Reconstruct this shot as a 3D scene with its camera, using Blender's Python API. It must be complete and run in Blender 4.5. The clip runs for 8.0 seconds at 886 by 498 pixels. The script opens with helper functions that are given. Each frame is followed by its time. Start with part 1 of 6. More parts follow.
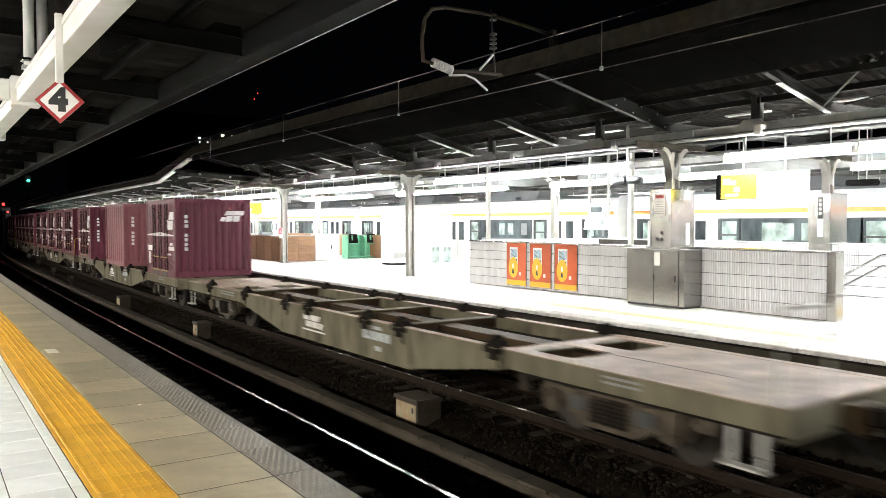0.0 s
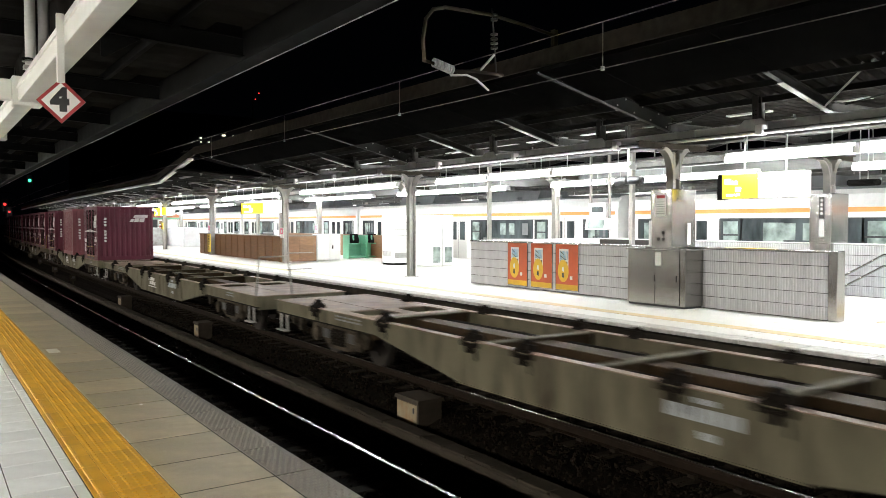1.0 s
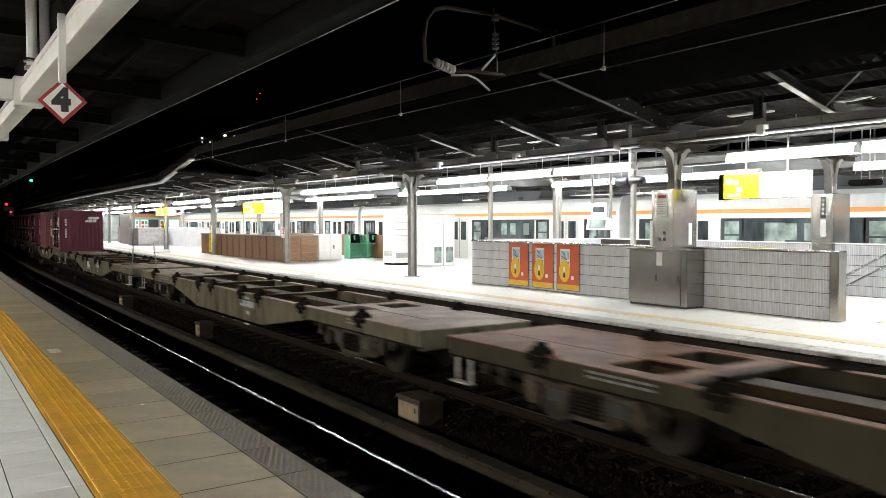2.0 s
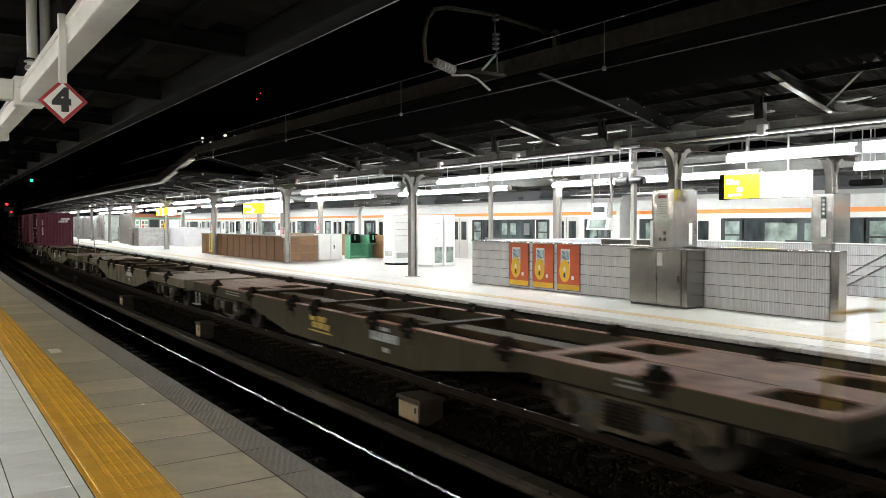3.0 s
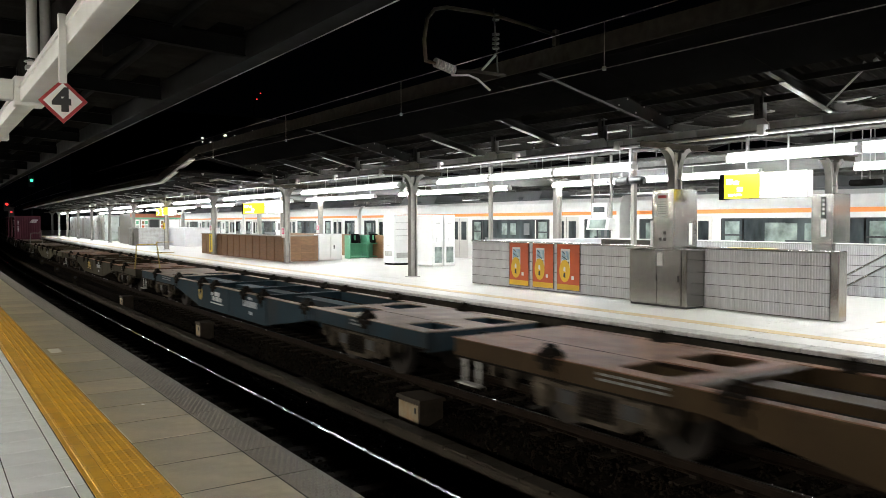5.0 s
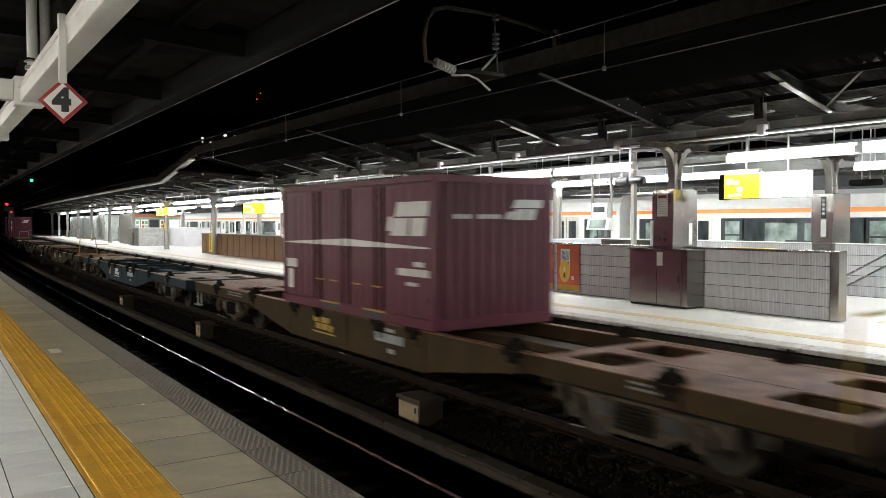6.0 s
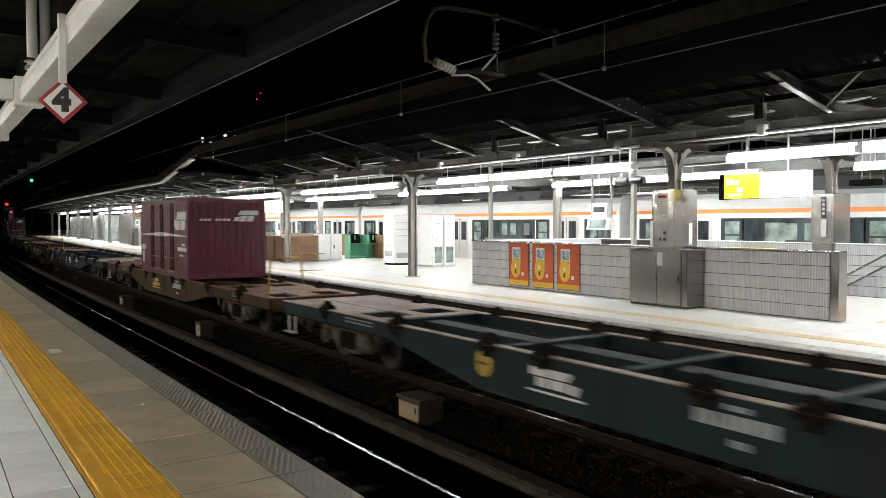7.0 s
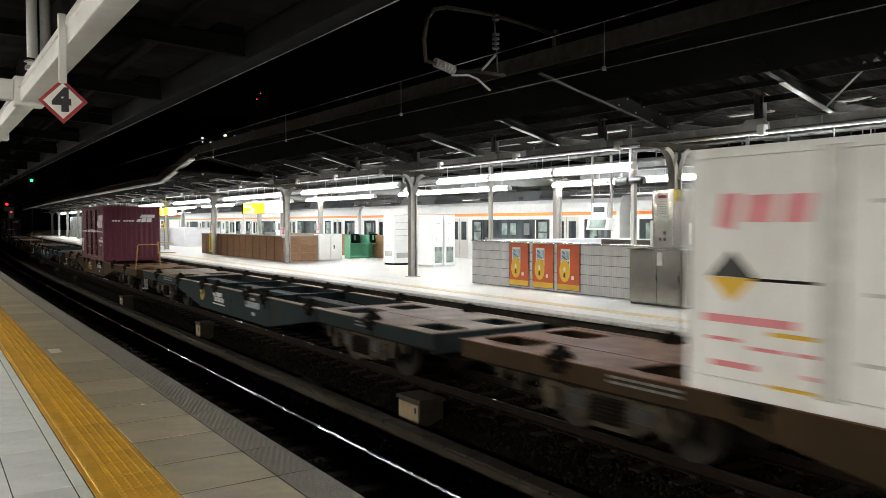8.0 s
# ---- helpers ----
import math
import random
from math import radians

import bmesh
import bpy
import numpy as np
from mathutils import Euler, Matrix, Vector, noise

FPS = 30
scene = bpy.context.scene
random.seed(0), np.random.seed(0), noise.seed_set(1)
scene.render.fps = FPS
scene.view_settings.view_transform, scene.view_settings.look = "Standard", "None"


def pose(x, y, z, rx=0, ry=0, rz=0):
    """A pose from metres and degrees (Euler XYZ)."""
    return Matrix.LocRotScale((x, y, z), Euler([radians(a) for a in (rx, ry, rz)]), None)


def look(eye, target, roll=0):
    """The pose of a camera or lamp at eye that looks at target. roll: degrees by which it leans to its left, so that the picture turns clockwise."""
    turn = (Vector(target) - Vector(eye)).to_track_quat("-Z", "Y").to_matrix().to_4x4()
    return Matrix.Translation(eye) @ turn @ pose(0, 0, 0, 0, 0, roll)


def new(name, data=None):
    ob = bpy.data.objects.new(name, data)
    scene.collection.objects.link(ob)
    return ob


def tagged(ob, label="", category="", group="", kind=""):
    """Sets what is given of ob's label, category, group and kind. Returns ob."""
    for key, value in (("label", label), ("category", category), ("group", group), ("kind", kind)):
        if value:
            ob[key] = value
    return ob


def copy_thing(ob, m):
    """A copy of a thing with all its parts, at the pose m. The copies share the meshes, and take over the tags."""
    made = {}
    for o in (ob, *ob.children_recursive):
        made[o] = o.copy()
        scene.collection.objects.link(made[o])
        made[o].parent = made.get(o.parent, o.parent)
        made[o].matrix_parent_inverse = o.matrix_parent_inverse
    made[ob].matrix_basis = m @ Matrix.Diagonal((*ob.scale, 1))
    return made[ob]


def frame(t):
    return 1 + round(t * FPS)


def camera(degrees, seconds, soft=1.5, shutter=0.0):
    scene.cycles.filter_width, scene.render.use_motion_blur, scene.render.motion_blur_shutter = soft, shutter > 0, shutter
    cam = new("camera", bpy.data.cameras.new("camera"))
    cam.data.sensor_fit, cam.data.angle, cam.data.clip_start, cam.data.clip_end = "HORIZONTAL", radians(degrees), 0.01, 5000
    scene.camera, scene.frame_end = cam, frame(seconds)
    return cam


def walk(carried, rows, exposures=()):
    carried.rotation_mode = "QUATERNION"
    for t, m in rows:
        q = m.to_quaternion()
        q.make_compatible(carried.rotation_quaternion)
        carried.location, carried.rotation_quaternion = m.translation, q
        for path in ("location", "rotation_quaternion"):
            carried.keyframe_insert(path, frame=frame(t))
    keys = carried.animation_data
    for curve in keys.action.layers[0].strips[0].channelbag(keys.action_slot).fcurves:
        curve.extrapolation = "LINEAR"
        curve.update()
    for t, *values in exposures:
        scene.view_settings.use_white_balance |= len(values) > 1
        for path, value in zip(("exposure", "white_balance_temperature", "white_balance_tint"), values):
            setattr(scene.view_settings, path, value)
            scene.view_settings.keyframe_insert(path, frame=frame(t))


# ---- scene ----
cam = camera(59.53, 8.0, soft=0.55, shutter=0.5)
EYE = (0.0, 0.0, 2.74)


def gaze(yaw, pitch=-1.9635, roll=-0.09):
    """Pose of the camera: yaw in degrees to the right of the track's direction."""
    a, p = radians(yaw), radians(pitch)
    way = Vector((math.sin(a) * math.cos(p), math.cos(a) * math.cos(p), math.sin(p)))
    return look(EYE, Vector(EYE) + way, roll)


walk(cam, [(0.0, gaze(34.16)), (0.5, gaze(34.10)), (1.0, gaze(34.08)), (1.5, gaze(34.03)), (2.2, gaze(33.985)),
           (3.0, gaze(33.971)), (5.0, gaze(33.971)), (8.0, gaze(33.971))],
     exposures=[(0.0, 1.15), (0.5, 0.8), (1.0, 0.45), (1.5, 0.25), (3.0, -0.02), (4.0, -0.08), (8.0, -0.08)])

# ---- night sky ----
world = bpy.data.worlds.new("night")
scene.world = world
world.use_nodes = True
world.node_tree.nodes["Background"].inputs[0].default_value = (0.10, 0.13, 0.2, 1)
world.node_tree.nodes["Background"].inputs[1].default_value = 0.002

TUBE_POWER = 57.0
NEAR_POWER = 470.0
PLAT = 1.10          # platform height over the rail
TRACK_NEAR, TRACK_TRAIN, TRACK_FAR = 3.82, 7.86, 22.0
EDGE_NEAR, EDGE_FAR = 2.17, 9.42
SPEED, PITCH, LENGTH = 13.54, 20.4, 19.6
CURVE, CURVE_FROM = 2.5e-4, 15.0   # the line bends to the right farther on


def drift(y):
    """Sideways shift of tracks and platforms at y."""
    return CURVE * max(0.0, y - CURVE_FROM) ** 2


# ---- materials ----
def mat(name, color, rough=0.6, metal=0.0, var=0.15, scale=6.0, dirt=None, dirt_amount=0.5, dirt_scale=1.5, bump=0.0,
        bump_scale=60.0, emit=0.0, stretch=(1, 1, 1), spec=0.5, island=0.0):
    m = bpy.data.materials.new(name)
    m.use_nodes = True
    nt = m.node_tree
    n, l = nt.nodes, nt.links
    b = n["Principled BSDF"]
    b.inputs["Metallic"].default_value = metal
    b.inputs["Specular IOR Level"].default_value = spec
    tc = n.new("ShaderNodeTexCoord")
    mp = n.new("ShaderNodeMapping")
    mp.inputs["Scale"].default_value = stretch
    l.new(tc.outputs["Object"], mp.inputs["Vector"])
    t1 = n.new("ShaderNodeTexNoise")
    t1.inputs["Scale"].default_value, t1.inputs["Detail"].default_value = scale, 6
    l.new(mp.outputs[0], t1.inputs["Vector"])
    r1 = n.new("ShaderNodeMapRange")
    r1.inputs["From Min"].default_value, r1.inputs["From Max"].default_value = 0.3, 0.7
    r1.inputs["To Min"].default_value, r1.inputs["To Max"].default_value = 1 - var, 1 + var
    l.new(t1.outputs["Fac"], r1.inputs["Value"])
    value = r1.outputs[0]
    if island:
        oi = n.new("ShaderNodeObjectInfo" if island > 0 else "ShaderNodeNewGeometry")
        r2 = n.new("ShaderNodeMapRange")
        r2.inputs["To Min"].default_value, r2.inputs["To Max"].default_value = 1 - abs(island), 1 + abs(island)
        l.new(oi.outputs["Random" if island > 0 else "Random Per Island"], r2.inputs["Value"])
        mu = n.new("ShaderNodeMath")
        mu.operation = "MULTIPLY"
        l.new(value, mu.inputs[0])
        l.new(r2.outputs[0], mu.inputs[1])
        value = mu.outputs[0]
    hs = n.new("ShaderNodeHueSaturation")
    hs.inputs["Color"].default_value = (*color, 1)
    l.new(value, hs.inputs["Value"])
    out = hs.outputs[0]
    if dirt:
        t2 = n.new("ShaderNodeTexNoise")
        t2.inputs["Scale"].default_value, t2.inputs["Detail"].default_value, t2.inputs["Roughness"].default_value = dirt_scale, 8, 0.65
        l.new(mp.outputs[0], t2.inputs["Vector"])
        r3 = n.new("ShaderNodeMapRange")
        r3.inputs["From Min"].default_value, r3.inputs["From Max"].default_value = 0.45, 0.72
        r3.inputs["To Max"].default_value = dirt_amount
        l.new(t2.outputs["Fac"], r3.inputs["Value"])
        mx = n.new("ShaderNodeMix")
        mx.data_type = "RGBA"
        l.new(r3.outputs[0], mx.inputs["Factor"])
        l.new(out, mx.inputs["A"])
        mx.inputs["B"].default_value = (*dirt, 1)
        out = mx.outputs["Result"]
    l.new(out, b.inputs["Base Color"])
    rr = n.new("ShaderNodeMapRange")
    rr.inputs["To Min"].default_value, rr.inputs["To Max"].default_value = max(0.02, rough - 0.12), min(1, rough + 0.12)
    l.new(t1.outputs["Fac"], rr.inputs["Value"])
    l.new(rr.outputs[0], b.inputs["Roughness"])
    if bump:
        t3 = n.new("ShaderNodeTexNoise")
        t3.inputs["Scale"].default_value, t3.inputs["Detail"].default_value = bump_scale, 4
        l.new(mp.outputs[0], t3.inputs["Vector"])
        bp = n.new("ShaderNodeBump")
        bp.inputs["Strength"].default_value, bp.inputs["Distance"].default_value = bump, 0.01
        l.new(t3.outputs["Fac"], bp.inputs["Height"])
        l.new(bp.outputs[0], b.inputs["Normal"])
    if emit:
        b.inputs["Emission Color"].default_value = (*color, 1)
        b.inputs["Emission Strength"].default_value = emit
    return m


def glass_mat(name, color=(0.045, 0.055, 0.058)):
    # noise in the tone imitates lit patches behind the car windows
    m = mat(name, color, rough=0.08, var=0.85, scale=1.1, spec=0.35, stretch=(1, 1.6, 0.5))
    return m


M_TUBE = mat("tube_glow", (0.975, 1.0, 0.99), emit=TUBE_POWER, var=0)
M_TUBE_NEAR = mat("tube_glow_near", (1.0, 0.95, 0.84), emit=NEAR_POWER, var=0)
M_HOUSING = mat("lamp_housing", (0.75, 0.76, 0.76), 0.4)
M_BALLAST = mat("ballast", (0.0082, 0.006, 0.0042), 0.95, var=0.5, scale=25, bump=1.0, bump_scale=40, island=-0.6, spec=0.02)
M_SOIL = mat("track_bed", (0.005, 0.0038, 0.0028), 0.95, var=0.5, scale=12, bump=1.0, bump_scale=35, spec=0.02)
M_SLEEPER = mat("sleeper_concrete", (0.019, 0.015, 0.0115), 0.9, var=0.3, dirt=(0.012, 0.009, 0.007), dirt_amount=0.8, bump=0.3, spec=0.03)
M_RAIL_TOP = mat("rail_head", (0.78, 0.78, 0.78), 0.24, 1.0, var=0.05, stretch=(1, 0.1, 1))
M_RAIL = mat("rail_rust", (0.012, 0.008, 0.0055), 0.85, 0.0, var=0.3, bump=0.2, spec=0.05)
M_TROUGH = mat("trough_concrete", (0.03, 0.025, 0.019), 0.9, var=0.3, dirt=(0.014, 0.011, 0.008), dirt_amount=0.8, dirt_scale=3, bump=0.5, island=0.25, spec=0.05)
M_SLAB = mat("platform_slab", (0.34, 0.295, 0.205), 0.36, var=0.22, scale=4, dirt=(0.115, 0.095, 0.06), dirt_scale=1.1, dirt_amount=0.8, bump=0.15, bump_scale=150, island=0.22)
M_COPING = mat("platform_coping", (0.15, 0.135, 0.112), 0.5, var=0.25, dirt=(0.07, 0.058, 0.045), dirt_amount=0.7, dirt_scale=2.2, bump=0.4, bump_scale=120, island=0.2)
# studs in a paler tone than the base of the edge slab
M_STUD = mat("worn_stud", (0.24, 0.222, 0.19), 0.5, var=0.25, scale=9, dirt=(0.18, 0.16, 0.14), dirt_amount=0.7, dirt_scale=4)
M_YELLOW = mat("tactile_yellow", (0.62, 0.33, 0.02), 0.5, var=0.15, dirt=(0.25, 0.14, 0.03), dirt_amount=0.5, dirt_scale=3, island=0.07)
M_WHITE_TILE = mat("white_floor_tile", (0.72, 0.745, 0.75), 0.35, var=0.06, dirt=(0.42, 0.43, 0.43), dirt_scale=2.0, dirt_amount=0.45, island=0.05)
M_JOINT = mat("joint", (0.035, 0.03, 0.026), 0.9)
M_PLAT_SIDE = mat("platform_wall", (0.035, 0.030, 0.024), 0.9, var=0.35, dirt=(0.016, 0.013, 0.010), dirt_amount=0.7, bump=0.4, bump_scale=25, spec=0.05)
M_FAR_FLOOR = mat("far_platform_floor", (0.62, 0.61, 0.575), 0.42, var=0.04, dirt=(0.50, 0.47, 0.41), dirt_scale=0.7, dirt_amount=0.35, island=0.025)
M_EDGE_FAR = mat("pale_edge_stone", (0.45, 0.44, 0.42), 0.6, var=0.2, scale=9, dirt=(0.25, 0.23, 0.2), dirt_amount=0.6, dirt_scale=3, bump=0.4, bump_scale=60, island=0.08)
M_PALE_YELLOW = mat("worn_yellow", (0.58, 0.43, 0.2), 0.5, var=0.15, dirt=(0.58, 0.55, 0.47), dirt_amount=0.9, dirt_scale=2.5)
M_WALL_TILE = mat("grey_wall_tile", (0.58, 0.58, 0.60), 0.35, var=0.08, dirt=(0.45, 0.44, 0.44), dirt_amount=0.4, island=0.05)
M_STEEL = mat("stainless", (0.33, 0.32, 0.305), 0.2, 0.97, var=0.04, scale=3)
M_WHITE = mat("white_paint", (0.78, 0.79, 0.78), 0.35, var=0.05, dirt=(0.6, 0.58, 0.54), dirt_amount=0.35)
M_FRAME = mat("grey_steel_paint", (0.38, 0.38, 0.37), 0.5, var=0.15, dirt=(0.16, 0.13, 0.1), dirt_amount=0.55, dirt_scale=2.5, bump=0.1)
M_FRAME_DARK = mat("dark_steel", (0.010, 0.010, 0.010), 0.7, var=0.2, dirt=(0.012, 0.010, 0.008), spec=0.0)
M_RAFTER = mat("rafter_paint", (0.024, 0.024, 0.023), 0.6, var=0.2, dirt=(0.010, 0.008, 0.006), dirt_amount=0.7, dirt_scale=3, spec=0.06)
M_COLUMN = mat("column_paint", (0.27, 0.26, 0.24), 0.45, var=0.12, dirt=(0.25, 0.22, 0.18), dirt_amount=0.5, spec=0.3)
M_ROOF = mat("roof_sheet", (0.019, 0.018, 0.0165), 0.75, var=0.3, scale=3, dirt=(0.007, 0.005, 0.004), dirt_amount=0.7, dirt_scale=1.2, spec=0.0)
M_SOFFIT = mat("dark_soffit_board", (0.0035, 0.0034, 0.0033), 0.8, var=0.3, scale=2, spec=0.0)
M_FASCIA = mat("weathered_fascia", (0.05, 0.044, 0.035), 0.8, var=0.3, dirt=(0.06, 0.045, 0.035), dirt_amount=0.8, dirt_scale=2.2, bump=0.3, spec=0.06)
M_BEAM_WHITE = mat("white_beam", (0.80, 0.80, 0.77), 0.45, var=0.06, dirt=(0.5, 0.47, 0.4), dirt_amount=0.4)
M_BLACK = mat("black", (0.02, 0.02, 0.022), 0.5)
M_RUBBER = mat("black_rubber", (0.015, 0.015, 0.016), 0.8, spec=0.1)
M_RED = mat("red_paint", (0.33, 0.018, 0.022), 0.45, var=0.08)
M_SIGN_WHITE = mat("sign_white", (0.75, 0.75, 0.73), 0.4, var=0.04)
M_WOOD = mat("brown_wood", (0.20, 0.105, 0.05), 0.5, var=0.25, scale=3, stretch=(1, 1, 14), bump=0.1, island=0.12)
M_GREEN = mat("green_booth", (0.12, 0.36, 0.22), 0.4, var=0.08)
M_POSTER = mat("poster_orange", (0.52, 0.08, 0.014), 0.4, var=0.06)
M_POSTER_Y = mat("poster_yellow", (0.72, 0.44, 0.02), 0.4, var=0.04)
M_POSTER_B = mat("poster_blue", (0.25, 0.42, 0.6), 0.4, var=0.2)
M_SIGN_GLOW = mat("sign_glow_white", (1.0, 1.0, 0.95), emit=4.0, var=0)
M_SIGN_GLOW_Y = mat("sign_glow_yellow", (1.0, 0.78, 0.03), emit=1.6, var=0)
M_SIGN_Y = mat("sign_yellow", (0.8, 0.58, 0.03), 0.4, var=0.03)
M_PINK = mat("pink_sign", (0.75, 0.1, 0.25), 0.4)
M_MAROON = mat("container_maroon", (0.098, 0.021, 0.037), 0.45, var=0.14, scale=3, dirt=(0.055, 0.022, 0.022), dirt_amount=0.6, dirt_scale=1.6, stretch=(1, 1, 0.35), bump=0.1, bump_scale=9, spec=0.2)
M_MAROON_PALE = mat("container_maroon_pale", (0.17, 0.058, 0.07), 0.45, var=0.12, scale=3, dirt=(0.10, 0.05, 0.045), dirt_amount=0.5, dirt_scale=1.6, stretch=(1, 1, 0.35), spec=0.2)
M_MARK = mat("container_marking", (0.55, 0.535, 0.535), 0.5, var=0.1, dirt=(0.4, 0.33, 0.34), dirt_amount=0.5, dirt_scale=4)
M_MARK_FAINT = mat("worn_marking", (0.17, 0.175, 0.175), 0.7, var=0.2, dirt=(0.04, 0.04, 0.04), dirt_amount=0.7, dirt_scale=6)
M_GIRDER = mat("girder_paint", (0.42, 0.42, 0.41), 0.5, var=0.12, dirt=(0.2, 0.17, 0.13), dirt_amount=0.45, dirt_scale=2.2, bump=0.1)
# pale panes; on the train their tone paints in the lit view beyond
M_PANE_PALE = mat("pale_window", (0.24, 0.29, 0.27), 0.1, var=0.7, scale=2.5, spec=0.35)
M_MARK_DIM = mat("faded_marking", (0.32, 0.34, 0.36), 0.6, var=0.2, dirt=(0.08, 0.09, 0.1), dirt_amount=0.6, dirt_scale=5)
M_CONT_WHITE = mat("container_white", (0.86, 0.86, 0.85), 0.45, var=0.05, dirt=(0.45, 0.41, 0.37), dirt_amount=0.4, dirt_scale=1.2, stretch=(1, 1, 0.3))
M_PINK_MARK = mat("pink_marking", (0.72, 0.25, 0.28), 0.5, var=0.1)
M_YELLOW_PAINT = mat("yellow_paint", (0.38, 0.25, 0.03), 0.5, var=0.2, dirt=(0.1, 0.07, 0.03), dirt_amount=0.6, dirt_scale=8)
M_DECK = mat("rusty_deck", (0.205, 0.153, 0.116), 0.6, var=0.3, scale=3, dirt=(0.085, 0.047, 0.03), dirt_amount=0.9, dirt_scale=1.4, bump=0.3, spec=0.15)
M_DECK_RUST = mat("brown_rusty_deck", (0.165, 0.088, 0.055), 0.6, var=0.3, scale=3, dirt=(0.06, 0.026, 0.014), dirt_amount=0.9, dirt_scale=1.6, bump=0.3, spec=0.06)
M_SILL_GREY = mat("wagon_grey", (0.112, 0.102, 0.070), 0.75, var=0.15, scale=2, dirt=(0.03, 0.021, 0.014), dirt_amount=0.92, dirt_scale=2.6, bump=0.15, stretch=(1, 1, 0.28), spec=0.1)
M_SILL_BLUE = mat("wagon_blue", (0.012, 0.026, 0.036), 0.75, var=0.18, scale=2, dirt=(0.02, 0.017, 0.014), dirt_amount=0.7, dirt_scale=1.6, bump=0.15, stretch=(1, 1, 0.5), spec=0.12)
M_SILL_GREEN = mat("wagon_green_blue", (0.012, 0.022, 0.025), 0.75, var=0.18, scale=2, dirt=(0.018, 0.015, 0.012), dirt_amount=0.7, dirt_scale=1.6, bump=0.15, stretch=(1, 1, 0.5), spec=0.12)
M_SILL_OLIVE = mat("wagon_olive", (0.042, 0.036, 0.024), 0.75, var=0.2, scale=2, dirt=(0.022, 0.018, 0.012), dirt_amount=0.7, dirt_scale=1.8, bump=0.15, stretch=(1, 1, 0.5), spec=0.1)
M_SILL_RUST = mat("wagon_rust", (0.042, 0.027, 0.014), 0.7, var=0.25, scale=2, dirt=(0.025, 0.016, 0.01), dirt_amount=0.7, dirt_scale=1.8, bump=0.2, stretch=(1, 1, 0.5), spec=0.08)
# two bogie tones: grimy dark for shaded inner parts, pale for lit outer faces
M_BOGIE = mat("bogie_grime", (0.008, 0.0062, 0.005), 0.85, var=0.35, scale=8, dirt=(0.02, 0.015, 0.011), dirt_amount=0.7, dirt_scale=5, bump=0.3, spec=0.06)
M_BOGIE_LIT = mat("bogie_dust", (0.06, 0.049, 0.037), 0.85, var=0.5, scale=6, dirt=(0.006, 0.0045, 0.0035), dirt_amount=1.0, dirt_scale=2.6, bump=0.4, spec=0.05)
M_WHEEL = mat("wheel_steel", (0.024, 0.020, 0.017), 0.7, 0.2, var=0.3, spec=0.2)
M_STEP = mat("step_white", (0.32, 0.315, 0.30), 0.6, var=0.15, dirt=(0.2, 0.16, 0.12), dirt_amount=0.5, dirt_scale=6)
M_CAR_WHITE = mat("car_white", (0.74, 0.74, 0.72), 0.35, 0.0, var=0.04)
M_CAR_STEEL = mat("car_steel", (0.58, 0.57, 0.54), 0.35, 0.6, var=0.06, stretch=(1, 1, 12))
M_ORANGE = mat("car_orange", (0.85, 0.27, 0.05), 0.4, var=0.04)
M_CAR_ROOF = mat("car_roof", (0.13, 0.135, 0.14), 0.6, var=0.1)
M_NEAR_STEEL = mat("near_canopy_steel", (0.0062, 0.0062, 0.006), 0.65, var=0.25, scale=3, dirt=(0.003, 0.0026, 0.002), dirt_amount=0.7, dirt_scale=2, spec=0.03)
M_PANEL_GREY = mat("grey_room_panel", (0.3, 0.325, 0.31), 0.3, var=0.2, scale=2, dirt=(0.16, 0.175, 0.165), dirt_amount=0.5, dirt_scale=1.0)
M_PIPE = mat("dusty_grey_pipe", (0.085, 0.085, 0.082), 0.6, var=0.25, scale=4, dirt=(0.035, 0.03, 0.025), dirt_amount=0.7, dirt_scale=2.5, spec=0.2)
M_SHOP_BROWN = mat("shop_fascia", (0.33, 0.10, 0.045), 0.4, var=0.1)
M_WINDOW = glass_mat("dark_window")
M_WIRE = mat("wire", (0.3, 0.26, 0.22), 0.4, 0.8)
M_PORCELAIN = mat("porcelain", (0.6, 0.6, 0.58), 0.25, var=0.08)
M_BOX_BEIGE = mat("relay_box_paint", (0.20, 0.165, 0.11), 0.6, var=0.15, dirt=(0.2, 0.11, 0.05), dirt_amount=0.7, dirt_scale=5, spec=0.1)
M_BOX_TOP = mat("relay_box_top", (0.035, 0.028, 0.022), 0.7, var=0.2, spec=0.06)
M_NIGHT_WALL = mat("night_building", (0.03, 0.032, 0.036), 0.8, var=0.2)
M_LIT = mat("lit_window", (1.0, 0.95, 0.85), emit=1.2, var=0)
M_GREEN_LAMP = mat("green_signal", (0.06, 1.0, 0.38), emit=2.2, var=0)
M_RED_LAMP = mat("red_signal", (1.0, 0.04, 0.04), emit=1.6, var=0)


# ---- mesh tools ----
def box(bm, x0, x1, y0, y1, z0, z1, bevel=0.0, seg=1):
    before = set(bm.verts) if bevel else None
    v = [bm.verts.new(p) for p in ((x0, y0, z0), (x1, y0, z0), (x1, y1, z0), (x0, y1, z0), (x0, y0, z1), (x1, y0, z1), (x1, y1, z1), (x0, y1, z1))]
    fs = [bm.faces.new([v[i] for i in q]) for q in ((0, 3, 2, 1), (4, 5, 6, 7), (0, 1, 5, 4), (1, 2, 6, 5), (2, 3, 7, 6), (3, 0, 4, 7))]
    if bevel:
        es = list({e for f in fs for e in f.edges})
        bmesh.ops.bevel(bm, geom=es, offset=bevel, segments=seg, affect="EDGES", profile=0.5)
    return bm


